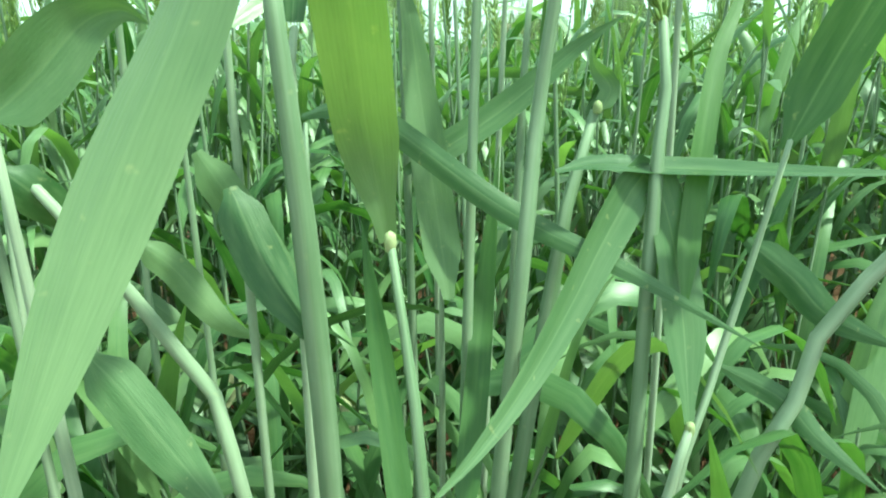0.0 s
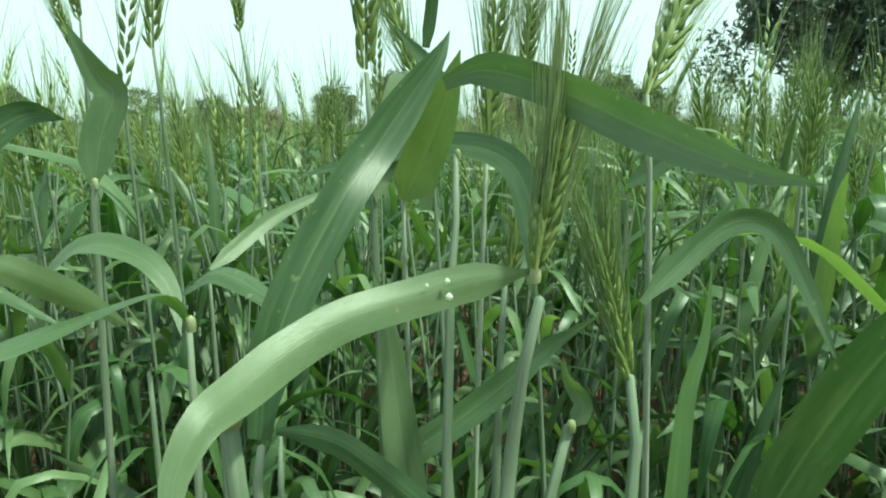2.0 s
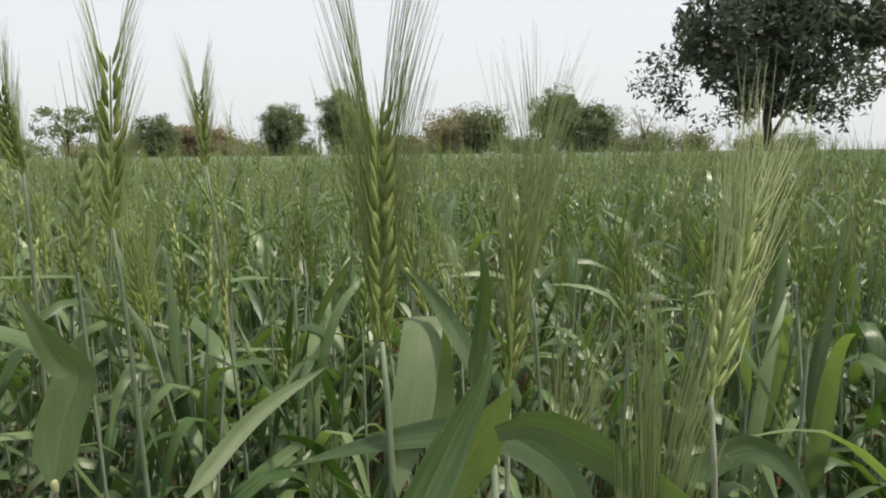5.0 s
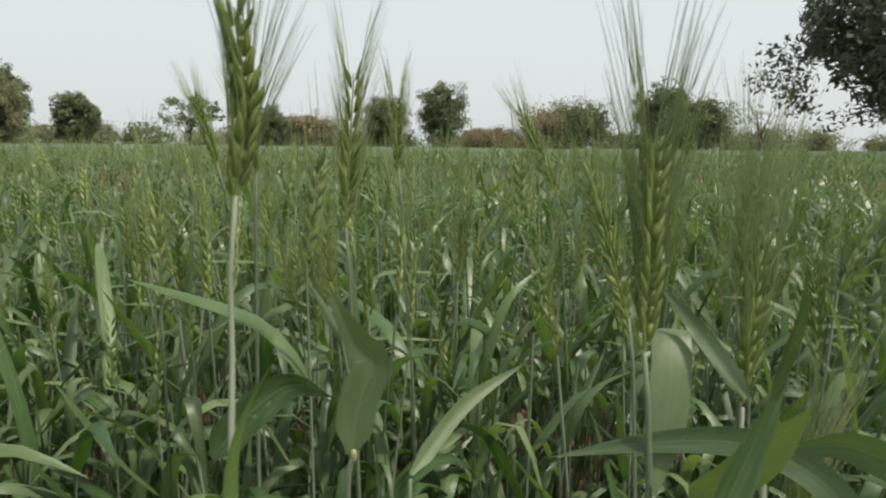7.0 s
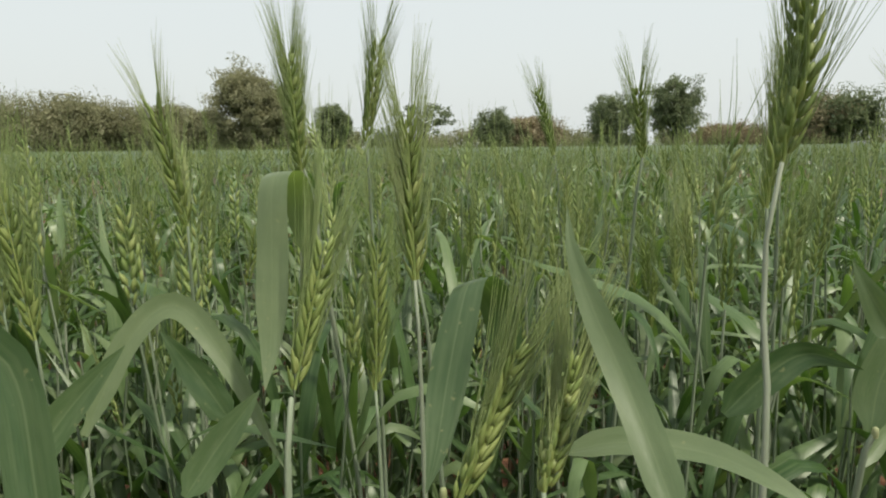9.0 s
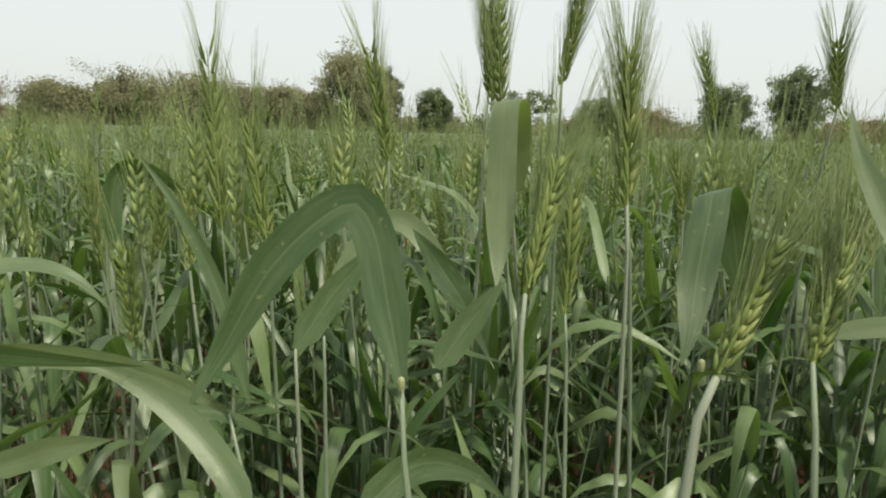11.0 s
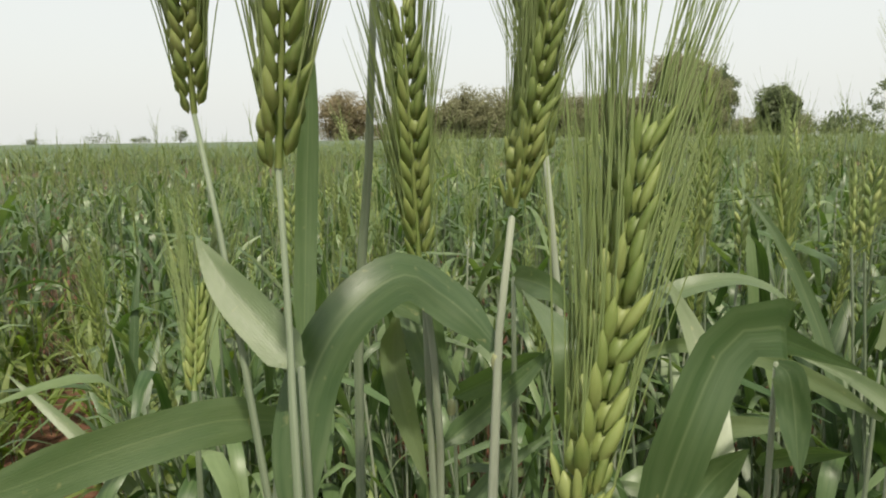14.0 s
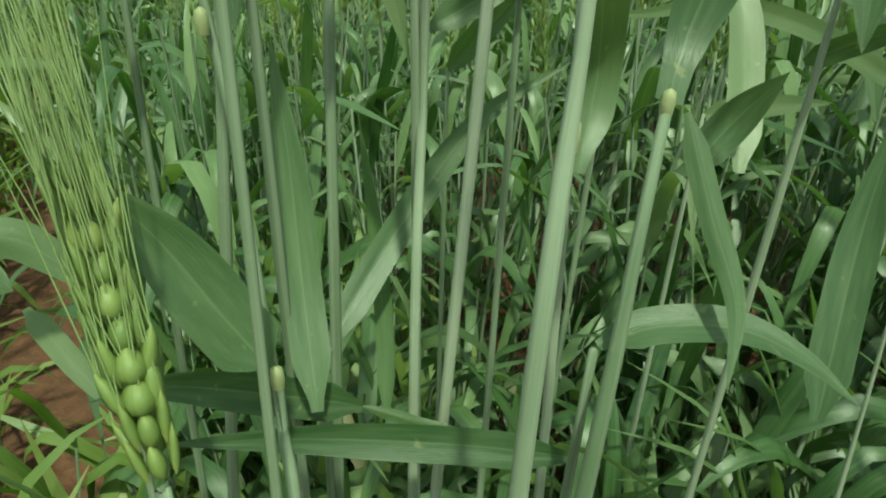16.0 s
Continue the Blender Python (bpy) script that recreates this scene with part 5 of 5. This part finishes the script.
blade(p, [(0.032, 0.104, 0.616), (0.025, 0.125, 0.614), (0.025, 0.137, 0.605), (0.031, 0.153, 0.587)], 0.0160, (-0.49, 0.20, 0.85), (-0.50, 0.66, 0.56))
blade(p, [(-0.004, 0.113, 0.565), (0.007, 0.128, 0.541), (0.022, 0.146, 0.515)], 0.0110, (-0.48, 0.82, 0.30), (-0.48, 0.82, 0.30))
blade(p, [(0.080, 0.122, 0.624), (0.076, 0.133, 0.624), (0.076, 0.142, 0.618)], 0.0160, (-0.53, 0.15, 0.83), (-0.53, 0.15, 0.83))
stalk(p, [(0.032, 0.154, -0.020), (0.032, 0.154, 0.293), (0.032, 0.154, 0.585)], 0.0024, 0.0019)

p = bearer("wheat plant with a dark folded leaf hanging straight")
blade(p, [(0.565, 0.873, 0.690), (0.576, 0.863, 0.708), (0.588, 0.851, 0.732), (0.599, 0.838, 0.759)], 0.0209, (0.86, 0.02, -0.51), (0.93, 0.05, -0.36), fold=0.3)
stalk(p, [(0.565, 0.873, -0.020), (0.569, 0.876, 0.335), (0.565, 0.873, 0.690)], 0.0022, 0.0017)
p = bearer("short wheat plant with a pale yellow-green ear")
spike(p, (0.058, 0.188, 0.734), (0.040, 0.191, 0.769), 0.0095, (1.00, 0.10, 0.10), awns=0.045, count=18, spread=0.18)
stalk(p, [(0.077, 0.182, -0.020), (0.076, 0.182, 0.240), (0.073, 0.184, 0.490), (0.058, 0.188, 0.734)], 0.0020, 0.0016)
p = bearer("wheat plant with a pale broad leaf held up aslant")
blade(p, [(0.117, 0.222, 0.760), (0.108, 0.213, 0.770), (0.098, 0.203, 0.782), (0.086, 0.195, 0.795)], 0.0127, (-0.16, 0.80, 0.58), (-0.13, 0.89, 0.43))
stalk(p, [(0.117, 0.222, -0.020), (0.121, 0.225, 0.370), (0.117, 0.222, 0.760)], 0.0022, 0.0017)
p = bearer("wheat plant with a dark rolled leaf held out")
blade(p, [(-0.074, 0.334, 0.654), (-0.016, 0.338, 0.689), (0.034, 0.338, 0.718), (0.065, 0.336, 0.729)], 0.0136, (0.44, 0.44, -0.78), (0.34, 0.20, -0.92), fold=0.5)
stalk(p, [(-0.074, 0.334, -0.020), (-0.070, 0.337, 0.317), (-0.074, 0.334, 0.654)], 0.0022, 0.0017)
p = bearer("wheat plant with a withered dark crumpled leaf")
blade(p, [(0.091, 0.261, 0.777), (0.082, 0.279, 0.770), (0.081, 0.290, 0.762), (0.083, 0.293, 0.755)], 0.0072, (-0.55, -0.53, -0.65), (-0.74, -0.52, -0.43))
blade(p, [(0.074, 0.255, 0.767), (0.073, 0.273, 0.756), (0.071, 0.279, 0.739), (0.074, 0.285, 0.726)], 0.0084, (0.51, -0.43, -0.75), (0.36, -0.88, -0.32))
blade(p, [(0.066, 0.262, 0.756), (0.064, 0.261, 0.739), (0.067, 0.263, 0.724), (0.069, 0.267, 0.706), (0.073, 0.272, 0.685)], 0.0100, (-0.28, -0.96, 0.09), (-0.20, -0.94, -0.26), fold=0.4)
stalk(p, [(0.087, 0.277, -0.020), (0.085, 0.277, 0.260), (0.078, 0.276, 0.530), (0.078, 0.270, 0.773)], 0.0021, 0.0018)
p = bearer("wheat plant with a small pale leaf bent over")
blade(p, [(0.041, 0.323, 0.761), (0.054, 0.325, 0.762), (0.068, 0.329, 0.760), (0.072, 0.334, 0.751)], 0.0125, (0.08, -0.00, -1.00), (-0.38, -0.73, -0.57))
stalk(p, [(0.041, 0.323, -0.020), (0.045, 0.326, 0.370), (0.041, 0.323, 0.761)], 0.0022, 0.0017)
p = bearer("wheat plant with dark hanging leaves in the shade")
blade(p, [(0.113, 0.401, 0.736), (0.119, 0.401, 0.733), (0.123, 0.401, 0.719), (0.130, 0.398, 0.697)], 0.0118, (-0.39, -0.50, -0.77), (-0.75, -0.64, -0.15))
blade(p, [(0.106, 0.403, 0.690), (0.121, 0.411, 0.700), (0.136, 0.416, 0.707)], 0.0086, (0.28, 0.50, -0.82), (0.25, 0.44, -0.86))
blade(p, [(0.068, 0.401, 0.639), (0.071, 0.414, 0.659), (0.085, 0.421, 0.682)], 0.0167, (0.70, 0.55, -0.46), (0.67, 0.48, -0.56))
stalk(p, [(0.113, 0.401, -0.020), (0.117, 0.404, 0.358), (0.113, 0.401, 0.736)], 0.0022, 0.0017)
p = bearer("wheat plant with a level pale leaf")
blade(p, [(-0.003, 0.463, 0.640), (0.016, 0.487, 0.649), (0.037, 0.507, 0.655)], 0.0132, (0.37, 0.05, -0.93), (0.30, -0.03, -0.95))
blade(p, [(0.047, 0.368, 0.728), (0.063, 0.374, 0.737), (0.078, 0.378, 0.747)], 0.0091, (0.32, 0.42, -0.85), (0.38, 0.51, -0.77))
stalk(p, [(-0.003, 0.463, -0.020), (0.001, 0.466, 0.310), (-0.003, 0.463, 0.640)], 0.0022, 0.0017)
p = bearer("wheat plant with a long leaf sloping down to its side")
blade(p, [(0.129, 0.526, 0.645), (0.115, 0.525, 0.661), (0.091, 0.518, 0.681), (0.069, 0.503, 0.698), (0.051, 0.482, 0.708)], 0.0122, (0.35, 0.87, 0.36), (-0.12, 0.51, 0.85))
stalk(p, [(0.145, 0.514, -0.020), (0.149, 0.517, 0.320), (0.145, 0.514, 0.659)], 0.0022, 0.0017)
p = bearer("wheat plant with a low arched grey-green leaf")
blade(p, [(0.115, 0.593, 0.610), (0.127, 0.621, 0.630), (0.149, 0.637, 0.631), (0.171, 0.643, 0.621)], 0.0180, (0.58, 0.29, -0.76), (-0.28, -0.42, -0.86))
stalk(p, [(0.115, 0.593, -0.020), (0.119, 0.596, 0.295), (0.115, 0.593, 0.610)], 0.0022, 0.0017)
p = bearer("wheat plant with dark crossing leaves behind others")
blade(p, [(0.008, 0.629, 0.661), (0.016, 0.656, 0.697), (0.033, 0.684, 0.732)], 0.0189, (0.66, 0.52, -0.54), (0.62, 0.43, -0.65))
blade(p, [(0.085, 0.713, 0.686), (0.065, 0.707, 0.713), (0.046, 0.698, 0.739)], 0.0177, (0.57, 0.60, 0.56), (0.54, 0.59, 0.60))
blade(p, [(0.089, 0.678, 0.658), (0.098, 0.695, 0.683), (0.112, 0.714, 0.712)], 0.0180, (0.78, 0.35, -0.52), (0.76, 0.31, -0.57))
stalk(p, [(0.008, 0.629, -0.020), (0.012, 0.632, 0.321), (0.008, 0.629, 0.661)], 0.0022, 0.0017)

# plants that stand close to the way, each a thing of its own
def plant_thing(rng, height, label, eared=True):
    stem, blades, (b, t, w, face) = random_plant(rng, height, eared)
    root = tagged(new("wheat_plant"), label, "wheat plant", "wheat plants by the way")
    g = Geo()
    tube(g, stem, (0.0024, 0.0021, 0.0016), 10, 6, 1)
    link("stem", g, WHEAT_MATS, root)
    line, _ = spline(stem, 40)
    for pts, wd, s0, s1 in blades:
        g = Geo()
        ribbon(g, pts, wd, s0, s1, n=14, across=4, wave=0.03)
        link("leaf", g, WHEAT_MATS, root)
    if not eared:
        return root
    one = link("ear", ear_geo(b, t, w, face, rng, count=16, awns=0, fine=True, k=4, n=3), WHEAT_MATS, root)
    husks, bristles, _ = ear_geo(b, t, w, face, rng, count=16, awns=0.065, fine=True, split=True, k=3, n=1)
    link("beard", bristles, WHEAT_MATS, one, "long straight pale green bristles")
    return root


models = [plant_thing(rng, rng.normal(0.665, 0.035), "green wheat plant with a bearded ear and drooping leaves") for _ in range(6)]
models += [plant_thing(rng, rng.normal(0.54, 0.05), "leafy green wheat plant not yet in ear", False) for _ in range(7)]
places = spots(1500, 0.0, 1.9, lambda x, y: (clear_of(x, y) > 0.56) & (clear_of(x, y) < 1.25) & in_view(x, y, 15) & (bare(x, y) > 1.0))[:250]
for i, (x, y, a, s) in enumerate(places):
    m = pose(x, y, -0.02, rng.normal(0, 2.5), rng.normal(0, 2.5), math.degrees(a)) @ Matrix.Scale(min(s, 1.05), 4)
    if i < len(models):
        models[i].matrix_basis = m
    else:
        twin = copy_thing(models[i % len(models)], pose(0, 0, 0))
        twin.matrix_basis = m


near = [low_plant(rng, rng.normal(0.665, 0.045), 0) for _ in range(9)] + [low_plant(rng, rng.normal(0.53, 0.06), 0, False) for _ in range(14)]
middle = [low_plant(rng, rng.normal(0.685, 0.055), 1) for _ in range(10)] + [low_plant(rng, rng.normal(0.55, 0.05), 1, False) for _ in range(13)]
distant = [low_plant(rng, rng.normal(0.71, 0.055), 2) for _ in range(10)]
field("wheat_stand", near, spots(2700, 0.0, 1.9, lambda x, y: np.where(in_view(x, y, 14), clear_of(x, y) > 0.56, (clear_of(x, y) > 0.45) & (rng.uniform(0, 1, len(x)) < 0.10)) & (bare(x, y) > 1)), FIELD_MATS, rng, "dense standing green wheat with bearded ears")
field("wheat_rows", middle, spots(5700, 1.9, 3.8, lambda x, y: in_view(x, y, 6) & (bare(x, y) > 1)), FIELD_MATS, rng, "close green wheat a few steps into the field")
field("wheat_field", middle, spots(6000, 3.8, 7.5, lambda x, y: in_view(x, y, 4) & (bare(x, y) > 1)), FIELD_MATS, rng, "green wheat field stretching away from the path")


def beside_strip(x, y):
    """The thinner side of the field along the bare strip."""
    a = np.degrees(np.arctan2(-(x - 0.45), y - 0.45))
    return (a > 72) & (a < 114) & (bare(x, y) > 1.3) & (clear_of(x, y) > 0.8)


field("wheat_edge", middle[:10], spots(3800, 1.2, 8.0, beside_strip), FIELD_MATS, rng, "pale green bearded wheat along the bare strip")


def shoot_thing(rng, height):
    """A short side shoot: a thin stem and its leaves."""
    stem, blades, _ = random_plant(rng, height, False)
    root = tagged(new("wheat_shoot"), "short leafy green wheat shoot between taller stems", "wheat shoot", "young wheat shoots by the way")
    g = Geo()
    tube(g, stem, (0.0020, 0.0018, 0.0012), 6, 5, 1)
    link("stem", g, WHEAT_MATS, root)
    for pts, wd, s0, s1 in blades:
        g = Geo()
        ribbon(g, pts, wd, s0, s1, n=10, across=2, wave=0.03)
        link("leaf", g, WHEAT_MATS, root)
    return root


shoots = [shoot_thing(rng, rng.normal(0.27, 0.04)) for _ in range(9)]
shoot_spots = spots(1150, 0.0, 1.2, lambda x, y: in_view(x, y, 10) & (clear_of(x, y) > 0.20) & (clear_of(x, y) < 0.62) & (bare(x, y) > 1.1))
for i, (x, y, a, s) in enumerate(shoot_spots):
    m = pose(x, y, -0.02, rng.normal(0, 4), rng.normal(0, 4), math.degrees(a)) @ Matrix.Scale(s, 4)
    one = shoots[i] if i < len(shoots) else copy_thing(shoots[i % len(shoots)], pose(0, 0, 0))
    one.matrix_basis = m
field("undergrowth", [low_plant(rng, rng.uniform(0.26, 0.38), 0, False) for _ in range(10)], spots(1900, 0.0, 1.3, lambda x, y: in_view(x, y, 10) & (clear_of(x, y) > 0.24) & (clear_of(x, y) < 0.62) & (bare(x, y) > 1.1)), FIELD_MATS, rng, "low leafy wheat shoots filling the foot of the crop")
weeds = [low_plant(rng, rng.uniform(0.08, 0.3), 1, False) for _ in range(12)]
field("grass", weeds, spots(13000, 0.3, 3.6, lambda x, y: (bare(x, y) < 3.4) & (bare(x, y) + rng.uniform(-0.6, 0.35, len(x)) > 0.62)), (F_WEED,) + FIELD_MATS[1:], rng, "short yellow-green weeds along a strip of bare earth")
field("far_wheat", distant, np.concatenate([spots(9000, 7.5, 16.0, in_view), spots(8000, 16.0, 45.0, in_view)]), FIELD_MATS, rng, "far part of the green wheat field")


field("wheat_behind", distant, np.concatenate([spots(2600, 1.0, 6.0, lambda x, y: ~in_view(x, y, 4) & (clear_of(x, y) > 1.05) & (bare(x, y) > 1)), spots(2600, 6.0, 14.0, lambda x, y: ~in_view(x, y))]), FIELD_MATS, rng, "green wheat on the near side of the field")


def far_canopy():
    """The top of the crop where single plants can no longer be told apart."""
    g = Geo()
    rows, uvs = [], []
    for r in np.geomspace(22, 420, 60):
        row = []
        for a in np.linspace(radians(-180), radians(180), 320):
            x, y = 0.45 - r * math.sin(a), 0.45 + r * math.cos(a)
            row.append((x, y, 0.70 + 0.06 * noise.noise((x * 0.9, y * 0.9, 0)) + 0.09 * rng.uniform(-1, 1) if r > 23 else 0.3))
        rows.append(row)
        uvs.append([(j, r) for j in range(320)])
    g.grid(rows, uvs, 0)
    return tagged(new("wheat_canopy", g.mesh("wheat_canopy", (F_LEAF,))), "even green top of the distant wheat field", "wheat", kind="stuff")


far_canopy()
